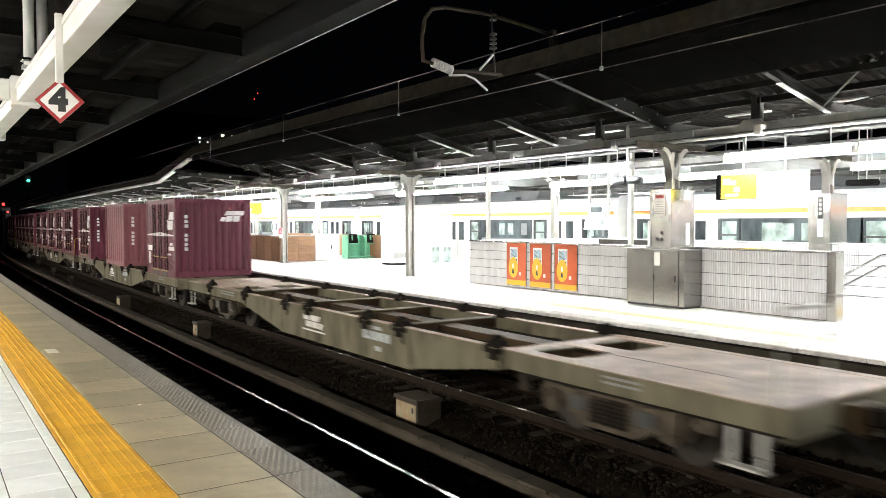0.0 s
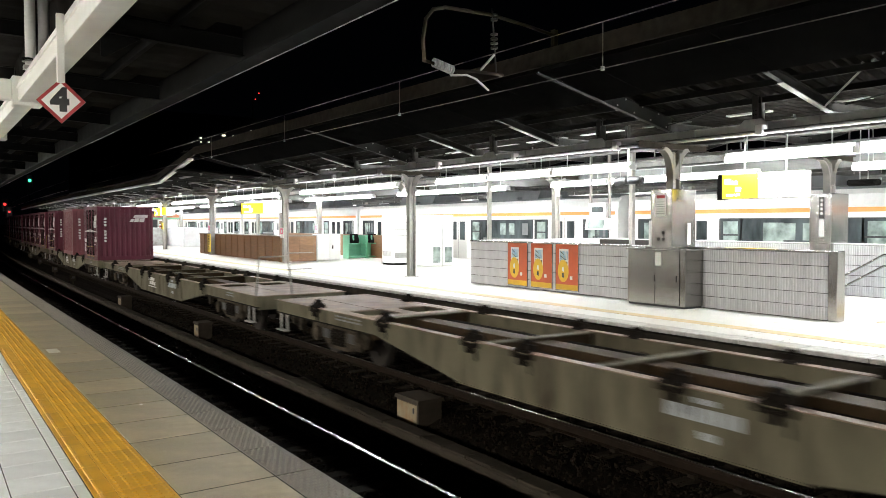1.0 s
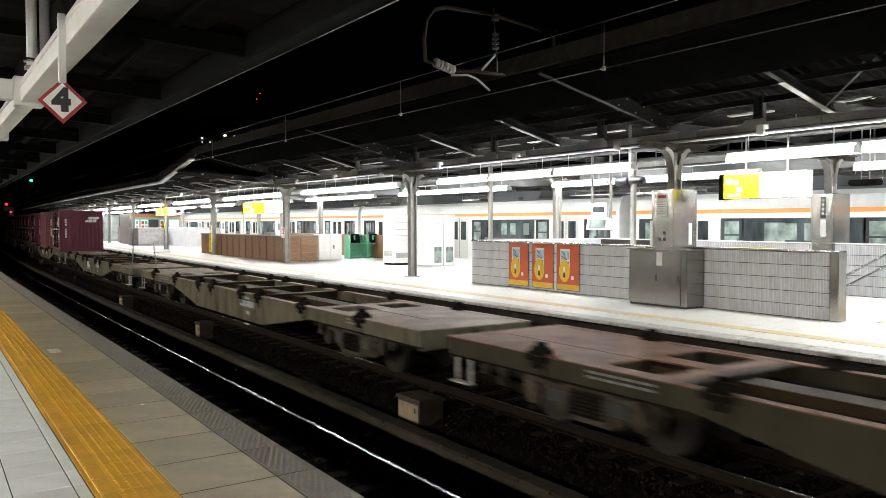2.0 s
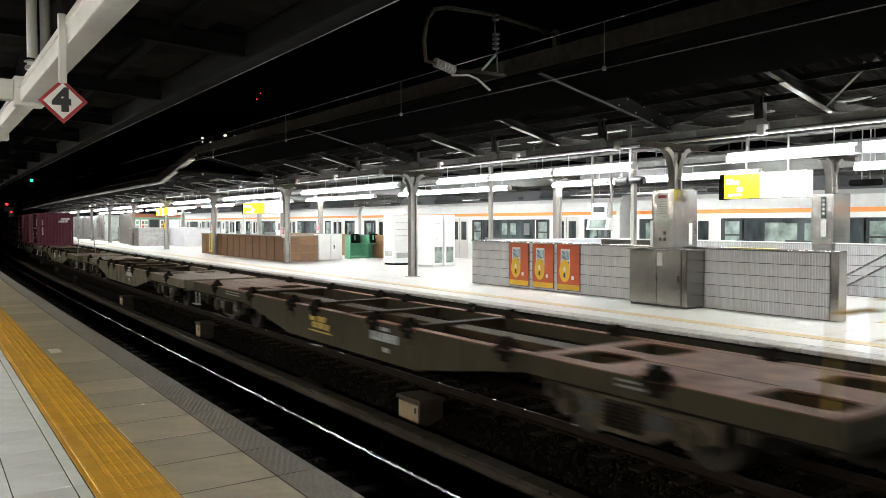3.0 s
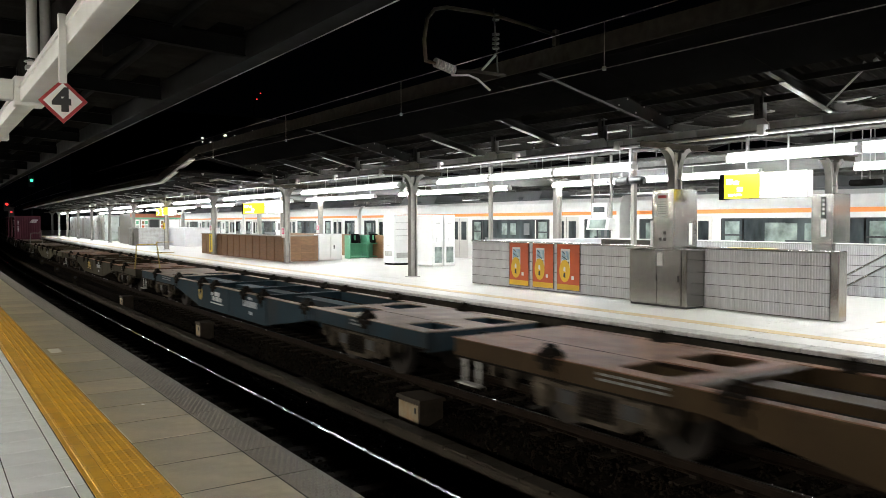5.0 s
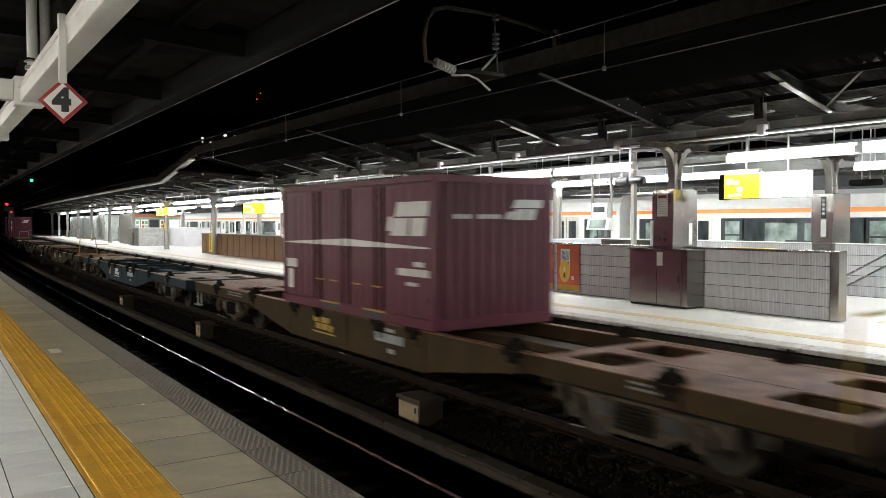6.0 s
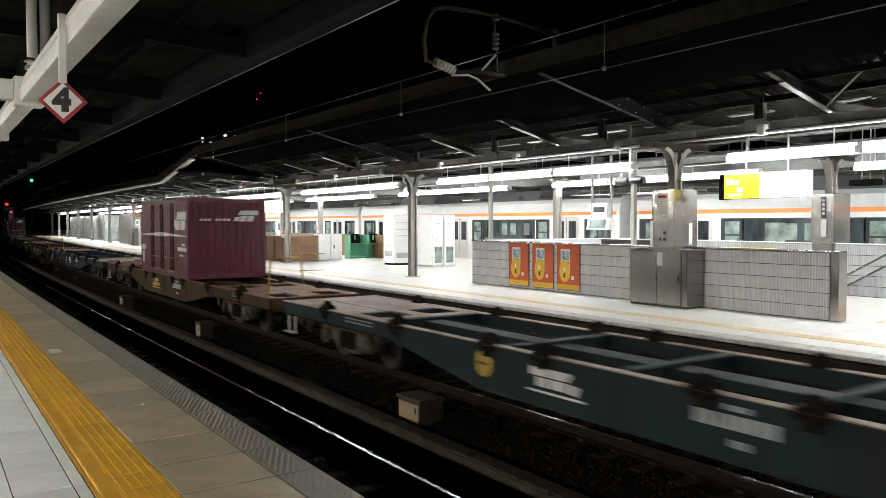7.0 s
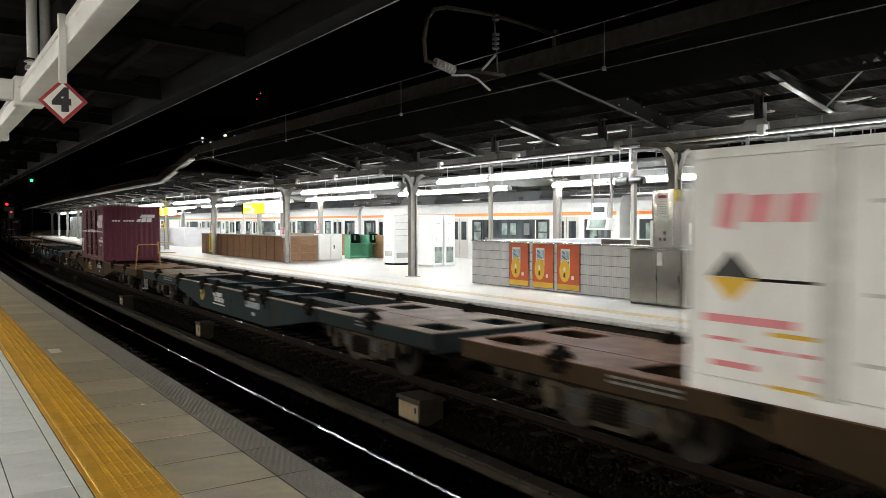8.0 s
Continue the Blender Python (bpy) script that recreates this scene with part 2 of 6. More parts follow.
def tube(bm, pts, r, n=8, cap=True):
    """A round bar along a polyline."""
    pts = [Vector(p) for p in pts]
    rings = []
    for i, p in enumerate(pts):
        d = (pts[min(i + 1, len(pts) - 1)] - pts[max(i - 1, 0)]).normalized()
        a = d.orthogonal().normalized() if i == 0 else (a - a.dot(d) * d).normalized()
        c = d.cross(a)
        rings.append([bm.verts.new(p + r * (math.cos(2 * math.pi * k / n) * a + math.sin(2 * math.pi * k / n) * c)) for k in range(n)])
    for q, w in zip(rings, rings[1:]):
        for k in range(n):
            bm.faces.new((q[k], q[(k + 1) % n], w[(k + 1) % n], w[k])).smooth = True
    if cap:
        bm.faces.new(rings[0][::-1])
        bm.faces.new(rings[-1])
    return bm


def bar(bm, p, q, w, h):
    """A straight bar of w by h between two points (w sideways, h upwards)."""
    p, q = Vector(p), Vector(q)
    d = (q - p).normalized()
    s = d.cross(Vector((0, 0, 1)))
    s = s.normalized() if s.length > 1e-4 else Vector((1, 0, 0))
    u = s.cross(d)
    rings = [[bm.verts.new(c + a * w / 2 * s + b * h / 2 * u) for a, b in ((-1, -1), (1, -1), (1, 1), (-1, 1))] for c in (p, q)]
    for k in range(4):
        bm.faces.new((rings[0][k], rings[0][(k + 1) % 4], rings[1][(k + 1) % 4], rings[1][k]))
    bm.faces.new(rings[0][::-1])
    bm.faces.new(rings[1])
    return bm


def prism(bm, prof, axis, a, b):
    """Extrudes a closed profile along an axis from a to b. Profile in the other two axes, in the order x, y, z."""
    def at(p, t):
        return {"x": (t, p[0], p[1]), "y": (p[0], t, p[1]), "z": (p[0], p[1], t)}[axis]
    lo = [bm.verts.new(at(p, a)) for p in prof]
    hi = [bm.verts.new(at(p, b)) for p in prof]
    n = len(prof)
    for k in range(n):
        bm.faces.new((lo[k], lo[(k + 1) % n], hi[(k + 1) % n], hi[k]))
    bm.faces.new(lo[::-1])
    bm.faces.new(hi)
    return bm


def hbeam(bm, p, q, w, h, t=0.012):
    """A rolled H section between two points, web upright."""
    p, q = Vector(p), Vector(q)
    d = (q - p).normalized()
    s = d.cross(Vector((0, 0, 1)))
    s = s.normalized() if s.length > 1e-4 else Vector((1, 0, 0))
    u = s.cross(d)
    bar(bm, p + u * (h / 2 - t / 2), q + u * (h / 2 - t / 2), w, t)
    bar(bm, p - u * (h / 2 - t / 2), q - u * (h / 2 - t / 2), w, t)
    bar(bm, p, q, t, h - 2 * t)
    return bm


def disc(bm, c, r, axis, depth, n=20, r2=None):
    c = Vector(c)
    d = {"x": Vector((1, 0, 0)), "y": Vector((0, 1, 0)), "z": Vector((0, 0, 1))}[axis] * depth / 2
    tube(bm, [c - d, c + d], r, n)
    return bm


def mesh_of(name, bm, material):
    me = bpy.data.meshes.new(name)
    bmesh.ops.recalc_face_normals(bm, faces=bm.faces[:])
    bm.to_mesh(me)
    bm.free()
    me.materials.append(material)
    return me


def part(name, bm, material, parent=None, label=""):
    ob = new(name, mesh_of(name, bm, material))
    if parent:
        ob.parent = parent
    if label:
        ob["label"] = label
    return ob


def single(name, bm, material, label, category, group="", kind=""):
    return tagged(part(name, bm, material), label, category, group, kind)


def thing(name, x, y, z, label, category, group="", kind=""):
    e = new(name)
    e.matrix_basis = pose(x, y, z)
    e.empty_display_size = 0.1
    return tagged(e, label, category, group, kind)


def piece(name, mesh, parent, x, y, z):
    ob = new(name, mesh)
    ob.location = (x, y, z)
    ob.parent = parent
    return ob


def B():
    return bmesh.new()


def letters(name, text, size, material, parent, m, depth=0.002, label="", bold=0.0):
    cu = bpy.data.curves.new(name, "FONT")
    cu.body, cu.size, cu.align_x, cu.align_y, cu.extrude, cu.offset = text, size, "CENTER", "CENTER", depth, bold
    tmp = bpy.data.objects.new("tmp_text", cu)
    scene.collection.objects.link(tmp)
    me = bpy.data.meshes.new_from_object(tmp.evaluated_get(bpy.context.evaluated_depsgraph_get()))
    bpy.data.objects.remove(tmp)
    me.name = name
    me.materials.clear()
    me.materials.append(material)
    ob = new(name, me)
    ob.matrix_basis = m
    ob.parent = parent
    if label:
        ob["label"] = label
    return ob


# ---- ground, tracks ----
def ground():
    bm = B()
    # one sheet to the horizon, finer round the tracks
    xs = [-600, -60, -10, 2.2] + [2.4 + 0.2 * i for i in range(36)] + [9.7, 20, 26, 60, 600]
    ys = [-400, -60, -10] + [-6 + 0.4 * i for i in range(90)] + [34, 45, 60, 90, 140, 300, 1500]
    grid = []
    for y in ys:
        row = []
        for x in xs:
            z = -0.42
            for c in (TRACK_NEAR, TRACK_TRAIN):
                d = abs(x - c)
                z = max(z, -0.17 - max(0, d - 1.35) * 0.45)
            if 2.3 < x < 9.6 and -7 < y < 33:
                z += 0.025 * noise.noise((x * 3, y * 3, 0)) + random.uniform(-0.012, 0.012)
            row.append(bm.verts.new((x, y, z)))
        grid.append(row)
    for a, b in zip(grid, grid[1:]):
        for i in range(len(xs) - 1):
            bm.faces.new((a[i], a[i + 1], b[i + 1], b[i]))
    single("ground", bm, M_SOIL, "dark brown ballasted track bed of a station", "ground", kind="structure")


def ballast():
    """Loose stones on the beds of both tracks and between them."""
    rnd = random.Random(4)
    verts, faces = [], []
    shape = [Vector(p).normalized() for p in ((1, 0, 0.2), (-0.9, 0.3, 0), (0.1, 1, 0.1), (0, -1, 0), (0.2, 0.1, 0.9), (0, 0, -0.8))]
    quad = ((0, 2, 4), (2, 1, 4), (1, 3, 4), (3, 0, 4), (2, 0, 5), (1, 2, 5), (3, 1, 5), (0, 3, 5))
    for _ in range(26000):
        y = 2.5 + 28 * rnd.random() ** 1.7
        x = rnd.uniform(2.6, 9.2)
        d = min(abs(x - TRACK_NEAR), abs(x - TRACK_TRAIN))
        z = max(-0.42, -0.17 - max(0, d - 1.35) * 0.45)
        s = rnd.uniform(0.018, 0.042)
        if d < 1.0 and abs((y + 4 + 0.3) % 0.6 - 0.3) < 0.13 and rnd.random() < 0.85:
            continue
        turn = Euler((rnd.random() * 6, rnd.random() * 6, rnd.random() * 6)).to_matrix()
        k = len(verts)
        verts += [tuple(turn @ (p * s * rnd.uniform(0.7, 1.25)) + Vector((x, y, z + 0.01))) for p in shape]
        faces += [tuple(k + i for i in q) for q in quad]
    me = bpy.data.meshes.new("ballast")
    me.from_pydata(verts, [], faces)
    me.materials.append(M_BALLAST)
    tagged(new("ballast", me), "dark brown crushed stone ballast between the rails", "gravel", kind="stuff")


RAIL_PROF = ((-0.065, -0.15), (0.065, -0.15), (0.065, -0.138), (0.012, -0.12), (0.010, -0.045), (0.033, -0.035), (0.033, -0.004), (-0.033, -0.004),
             (-0.033, -0.035), (-0.010, -0.045), (-0.012, -0.12), (-0.065, -0.138))


def track(name, cx, y0, y1, label, sleepers=300):
    t = thing(name, cx, 0, 0, label, "railway track", "tracks", "structure")
    for s in (-1, 1):
        bm = B()
        prism(bm, [(s * 0.565 + a, b) for a, b in RAIL_PROF], "y", y0, y1)
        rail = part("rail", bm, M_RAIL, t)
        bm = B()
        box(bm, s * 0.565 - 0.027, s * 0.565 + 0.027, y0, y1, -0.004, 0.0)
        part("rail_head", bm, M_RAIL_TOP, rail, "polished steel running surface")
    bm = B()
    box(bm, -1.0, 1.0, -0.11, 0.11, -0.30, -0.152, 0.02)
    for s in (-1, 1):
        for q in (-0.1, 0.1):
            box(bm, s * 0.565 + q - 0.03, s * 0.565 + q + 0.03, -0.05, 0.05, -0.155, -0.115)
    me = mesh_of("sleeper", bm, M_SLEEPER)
    for i in range(sleepers):
        piece("sleeper", me, t, 0, -4 + 0.6 * i, 0)
    return t


# ---- near platform ----
def near_platform():
    p = thing("platform_near", 0, 0, 0, "near platform of grey slabs, yellow tactile strip and white tiles", "platform", kind="structure")
    bm = B()
    box(bm, -7, EDGE_NEAR - 0.12, -30, 160, -0.5, PLAT - 0.03)
    part("platform_body", bm, M_PLAT_SIDE, p)
    bm = B()
    box(bm, -7, EDGE_NEAR - 0.13, -30, 160, PLAT - 0.029, PLAT - 0.0025)
    part("joint_bed", bm, M_JOINT, p)

    # white floor tiles, 0.33 m square
    def tile(w, l, h, b=0.0012, g=0.0035):
        bm = B()
        box(bm, g, w - g, g, l - g, -h, 0)
        top = [e for e in bm.edges if all(v.co.z > -0.001 for v in e.verts)]
        bmesh.ops.bevel(bm, geom=top, offset=b, segments=1, affect="EDGES")
        return bm
    me = mesh_of("floor_tile", tile(0.33, 0.33, 0.02), M_WHITE_TILE)
    half = mesh_of("border_tile", tile(0.075, 0.33, 0.02), M_WHITE_TILE)
    for j in range(84):
        y = 2.62 + 0.33 * j
        for i in range(3):
            piece("floor_tile", me, p, 0.755 - 0.33 * (i + 1), y, PLAT)
        if j < 48:
            piece("border_tile", half, p, 0.756, y, PLAT)
    bm = B()
    box(bm, 0.757, 0.83, 18.47, 160, PLAT - 0.02, PLAT)
    box(bm, -6.9, -0.24, -30, 160, PLAT - 0.02, PLAT)
    box(bm, -0.235, 0.83, -30, 2.6, PLAT - 0.02, PLAT)
    box(bm, -0.235, 0.752, 30.4, 160, PLAT - 0.02, PLAT)
    part("floor_rest", bm, M_WHITE_TILE, p)

    # tactile blocks, 0.3 m with round studs, and the inner bar line
    bm = B()
    box(bm, 0.002, 0.298, 0.002, 0.298, -0.02, 0.0)
    for i in range(5):
        for j in range(5):
            cx, cy = 0.03 + 0.06 * i, 0.03 + 0.06 * j
            lo = [bm.verts.new((cx + 0.014 * math.cos(k * math.pi / 3), cy + 0.014 * math.sin(k * math.pi / 3), 0.0005)) for k in range(6)]
            hi = [bm.verts.new((cx + 0.009 * math.cos(k * math.pi / 3), cy + 0.009 * math.sin(k * math.pi / 3), 0.005)) for k in range(6)]
            for k in range(6):
                bm.faces.new((lo[k], lo[(k + 1) % 6], hi[(k + 1) % 6], hi[k]))
            bm.faces.new(hi)
    stud = mesh_of("tactile_block", bm, M_YELLOW)
    bm = B()
    box(bm, 0.002, 0.128, 0.002, 0.298, -0.02, 0.0)
    box(bm, 0.03, 0.055, 0.01, 0.29, 0, 0.006, 0.003)
    line = mesh_of("guide_block", bm, M_YELLOW)
    for j in range(110):
        piece("tactile_block", stud, p, 0.965, 2.6 + 0.3 * j, PLAT + 0.002)
        piece("guide_block", line, p, 0.835, 2.6 + 0.3 * j, PLAT + 0.002)
    bm = B()
    box(bm, 0.837, 1.263, 35.6, 160, PLAT - 0.02, PLAT + 0.002)
    box(bm, 0.837, 1.263, -30, 2.59, PLAT - 0.02, PLAT + 0.002)
    for i in range(5):
        box(bm, 0.985 + 0.06 * i, 1.005 + 0.06 * i, 35.6, 120, PLAT + 0.002, PLAT + 0.007)
    part("tactile_rest", bm, M_YELLOW, p)

    # grey slabs between the strip and the edge, 0.655 m long
    me = mesh_of("slab", tile(0.625, 0.655, 0.025, 0.002, 0.009), M_SLAB)
    cop = B()
    box(cop, 0.0, 0.285, 0.003, 0.652, -0.16, 0, 0.006)
    for i in range(5):
        for j in range(13):
            x, y = 0.035 + 0.045 * i + (0.02 if j % 2 else 0), 0.025 + 0.05 * j
            a = [cop.verts.new((x + q[0], y + q[1], 0.0003)) for q in ((-0.018, -0.008), (0.006, -0.014), (0.018, 0.008), (-0.006, 0.014))]
            t = cop.verts.new((x, y, 0.011))
            for k in range(4):
                cop.faces.new((a[k], a[(k + 1) % 4], t)).material_index = 1
    cop = mesh_of("edge_slab", cop, M_COPING)
    cop.materials.append(M_STUD)
    for j in range(90):
        y = 2.76 + 0.655 * j
        piece("slab", me, p, 1.262, y, PLAT)
        piece("edge_slab", cop, p, EDGE_NEAR - 0.285, y, PLAT)
    bm = B()
    box(bm, 1.265, EDGE_NEAR - 0.29, 61.7, 160, PLAT - 0.02, PLAT)
    box(bm, EDGE_NEAR - 0.285, EDGE_NEAR, 61.7, 160, PLAT - 0.16, PLAT)
    box(bm, 1.265, EDGE_NEAR, -30, 2.75, PLAT - 0.02, PLAT)
    part("slab_rest", bm, M_SLAB, p)
    # small white stickers on the slabs
    for x, y in ((1.33, 10.82), (1.36, 20.6), (1.62, 7.25)):
        bm = B()
        s = 0.13 if y > 8 else 0.02
        box(bm, x, x + s, y, y + 2.6 * s, PLAT + 0.001, PLAT + 0.004)
        single("floor_marker", bm, M_SIGN_WHITE, "small white marker sheet stuck on the grey slabs", "marker", "floor markers")


def near_canopy():
    c = thing("canopy_near", 0, 0, 0, "dark steel canopy over the near platform", "canopy", kind="structure")
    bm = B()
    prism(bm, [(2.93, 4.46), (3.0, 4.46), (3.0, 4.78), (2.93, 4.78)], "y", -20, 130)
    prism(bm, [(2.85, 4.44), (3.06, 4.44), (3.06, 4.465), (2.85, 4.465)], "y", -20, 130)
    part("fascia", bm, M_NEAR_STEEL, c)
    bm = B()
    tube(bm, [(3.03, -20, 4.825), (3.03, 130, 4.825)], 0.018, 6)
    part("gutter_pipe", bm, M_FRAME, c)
    # thin pale strip along the lower edge of the fascia
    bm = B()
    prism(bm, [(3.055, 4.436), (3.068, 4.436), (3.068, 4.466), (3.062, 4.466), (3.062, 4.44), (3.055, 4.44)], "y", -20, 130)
    part("drip_edge", bm, M_FRAME, c, "pale line along the lower edge of the fascia")
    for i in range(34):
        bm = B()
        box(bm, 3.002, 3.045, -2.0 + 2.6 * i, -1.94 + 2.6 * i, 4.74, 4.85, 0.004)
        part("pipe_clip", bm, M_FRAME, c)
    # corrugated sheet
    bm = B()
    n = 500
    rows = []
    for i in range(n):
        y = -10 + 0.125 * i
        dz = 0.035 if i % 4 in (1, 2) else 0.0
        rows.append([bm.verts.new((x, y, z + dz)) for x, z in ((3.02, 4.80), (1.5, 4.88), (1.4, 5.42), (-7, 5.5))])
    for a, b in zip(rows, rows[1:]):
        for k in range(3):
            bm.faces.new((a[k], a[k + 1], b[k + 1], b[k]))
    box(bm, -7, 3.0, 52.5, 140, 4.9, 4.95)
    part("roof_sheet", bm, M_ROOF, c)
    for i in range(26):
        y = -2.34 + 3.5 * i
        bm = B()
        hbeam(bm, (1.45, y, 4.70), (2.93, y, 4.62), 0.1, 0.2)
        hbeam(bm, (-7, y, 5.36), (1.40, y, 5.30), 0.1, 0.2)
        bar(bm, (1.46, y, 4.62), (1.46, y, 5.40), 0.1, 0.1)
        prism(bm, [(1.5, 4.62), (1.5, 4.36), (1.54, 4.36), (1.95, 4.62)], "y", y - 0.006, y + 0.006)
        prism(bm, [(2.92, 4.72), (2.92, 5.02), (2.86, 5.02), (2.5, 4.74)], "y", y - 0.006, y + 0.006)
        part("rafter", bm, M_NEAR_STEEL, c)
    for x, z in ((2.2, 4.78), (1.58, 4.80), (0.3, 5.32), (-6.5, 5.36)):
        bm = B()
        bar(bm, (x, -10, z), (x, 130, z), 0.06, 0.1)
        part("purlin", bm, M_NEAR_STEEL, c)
    b = thing("lighting_beam", 1.1, 0, 4.17, "white boxed steel beam along the near canopy", "beam")
    bm = B()
    box(bm, -0.1, 0.1, -12, 60, 0.0, 0.235, 0.006)
    part("beam_body", bm, M_BEAM_WHITE, b)
    bm = B()
    box(bm, -0.118, -0.1, -12, 60, 0.15, 0.175)
    part("beam_ledge", bm, M_BEAM_WHITE, b)
    for y in (10.5, 15, 19, 24):
        bm = B()
        box(bm, -0.16, 0.16, y - 0.12, y + 0.12, -0.04, 0.3, 0.01)
        box(bm, -0.34, -0.16, y - 0.08, y + 0.08, 0.02, 0.26, 0.01)
        part("clamp", bm, M_BEAM_WHITE, b)
    for y in (9.5, 17.5):
        h = thing("hanger_pipe", 1.02, y, 4.44, "thin grey hanger pipe up to the canopy roof", "pipe", "hanger pipes")
        for dx in (0.02, 0.15):
            bm = B()
            tube(bm, [(dx, 0, -0.05), (dx, 0, 1.0)], 0.036 if dx == 0 else 0.055, 10)
            part("pipe", bm, M_BEAM_WHITE if dx < 0.1 else M_FRAME, h)
        bm = B()
        disc(bm, (0, 0, 0.06), 0.065, "z", 0.04)
        part("flange", bm, M_STEEL, h)
        bm = B()
        box(bm, -0.05, 0.2, -0.06, 0.06, -0.04, 0.0)
        part("bracket", bm, M_FRAME, h)
    # diamond sign
    s = thing("platform_number_sign", 0.962, 6.85, 3.712, "white diamond sign with a red border and black figure", "sign")
    bm = B()
    box(bm, -0.028, 0.028, -0.02, 0.02, 0.14, 0.69, 0.004)
    part("stem", bm, M_BEAM_WHITE, s)

    def diamond(r, y0, y1):
        bm = B()
        prism(bm, [(0, -r), (r, 0), (0, r), (-r, 0)], "y", y0, y1)
        return bm
    turn = pose(0, 0, 0, 0, 0, -12)
    ob = part("border", diamond(0.178, -0.012, 0.012), M_RED, s)
    ob.matrix_basis = turn
    ob = part("face", diamond(0.142, -0.015, 0.015), M_SIGN_WHITE, s)
    ob.matrix_basis = turn
    letters("figure", "4", 0.235, M_BLACK, s, turn @ pose(-0.008, -0.017, 0, 90, 0, 0), bold=0.016)


def near_lamps():
    for i in range(18):
        y = -9 + 4.2 * i
        lamp = thing("fluorescent_lamp", -6.5, y, 4.62, "white fluorescent lamp under the near canopy", "lamp", "near lamps")
        bm = B()
        prism(bm, [(-0.17, -0.03), (-0.05, 0.02), (0.05, 0.02), (0.17, -0.03), (0.17, -0.018), (0.06, 0.07), (-0.06, 0.07), (-0.17, -0.018)], "y", -1.22, 1.22)
        part("housing", bm, M_HOUSING, lamp)
        for dx in (-0.05, 0.05):
            bm = B()
            tube(bm, [(dx, -1.18, -0.03), (dx, 1.18, -0.03)], 0.019, 8)
            part("tube", bm, M_TUBE_NEAR, lamp)
        for dy in (-0.8, 0.8):
            bm = B()
            tube(bm, [(0, dy, 0.06), (0, dy, 0.76)], 0.012, 6)
            part("hanger", bm, M_FRAME, lamp)


# ---- far platform ----
def far_platform():
    p = thing("platform_far", 0, 0, 0, "brightly lit island platform with a pale tiled floor", "platform", kind="structure")
    bm = B()
    box(bm, EDGE_FAR + 0.14, 20.3, -30, 200, -0.5, PLAT - 0.12)
    part("platform_body", bm, M_PLAT_SIDE, p)
    bm = B()
    box(bm, EDGE_FAR + 0.36, 20.3, -30, 200, PLAT - 0.12, PLAT - 0.004)
    part("joint_bed", bm, M_FAR_FLOOR, p)
    bm = B()
    box(bm, 0.0, 0.35, 0.004, 0.896, -0.065, 0, 0.012)
    cop = mesh_of("edge_stone", bm, M_EDGE_FAR)
    for j in range(110):
        piece("edge_stone", cop, p, EDGE_FAR, -6 + 0.9 * j, PLAT)
    bm = B()
    box(bm, 0.003, 0.597, 0.003, 0.597, -0.003, 0, 0.0)
    sl = mesh_of("floor_slab", bm, M_FAR_FLOOR)
    for j in range(60):
        for i in range(4):
            x = EDGE_FAR + 0.36 + 0.6 * i
            piece("floor_slab", sl, p, x, -4 + 0.6 * j, PLAT)
    for j in range(55):
        bm = B()
        box(bm, 0.0, 0.295, 0.0, 0.295, 0, 0.0035)
        if j == 0:
            yl = mesh_of("warning_block", bm, M_PALE_YELLOW)
        else:
            bm.free()
        piece("warning_block", yl, p, EDGE_FAR + 0.93, -3 + 0.3 * j, PLAT)
    bm = B()
    box(bm, EDGE_FAR + 0.93, EDGE_FAR + 1.225, 13.5, 150, PLAT + 0.0, PLAT + 0.0035)
    box(bm, 12.9, 16.5, 5.6, 6.5, PLAT + 0.0, PLAT + 0.0035)
    part("warning_line", bm, M_PALE_YELLOW, p)


ROW1, ROW2 = 12.3, 17.3
COL_Y = [0.3 + 9.8 * i for i in range(-1, 13)]
COL2_Y = [9.77 + 9.2 * (i - 2) for i in range(14)]


def column(x, y, steel):
    c = thing("column", x, y, PLAT, "stainless clad canopy column" if steel else "pale grey steel canopy column with flared head", "column", "canopy columns", "structure")
    bm = B()
    # two channels and a web
    box(bm, -0.115, -0.07, -0.09, 0.09, 0, 3.0, 0.006)
    box(bm, 0.07, 0.115, -0.09, 0.09, 0, 3.0, 0.006)
    box(bm, -0.07, 0.07, -0.012, 0.012, 0, 3.0)
    part("shaft", bm, M_COLUMN, c)
    bm = B()
    box(bm, -0.17, 0.17, -0.15, 0.15, 0, 0.02, 0.004)
    part("base_plate", bm, M_FRAME, c)
    for s in (-1, 1):
        bm = B()
        prof = []
        for k in range(9):
            a = k / 8 * math.pi / 2
            prof.append((s * (0.10 + 0.30 * (1 - math.cos(a))), 2.45 + 0.58 * math.sin(a)))
        inner = [(p[0] - s * 0.13 * (1 - k / 16), p[1] + 0.06) for k, p in enumerate(prof)]
        prism(bm, prof + inner[::-1], "y", -0.08, 0.08)
        part("flare", bm, M_COLUMN, c)
    bm = B()
    hbeam(bm, (-1.0, 0, 3.12), (1.0, 0, 3.12), 0.14, 0.12)
    part("head_beam", bm, M_FASCIA, c)
    if steel:
        bm = B()
        box(bm, -0.36, 0.36, -0.26, 0.26, 1.15, 2.28, 0.012)
        part("cladding", bm, M_STEEL, c, "brushed stainless cladding")
        bm = B()
        box(bm, -0.34, 0.34, -0.24, 0.24, 0.02, 1.15)
        part("cladding_base", bm, M_STEEL, c)
    return c


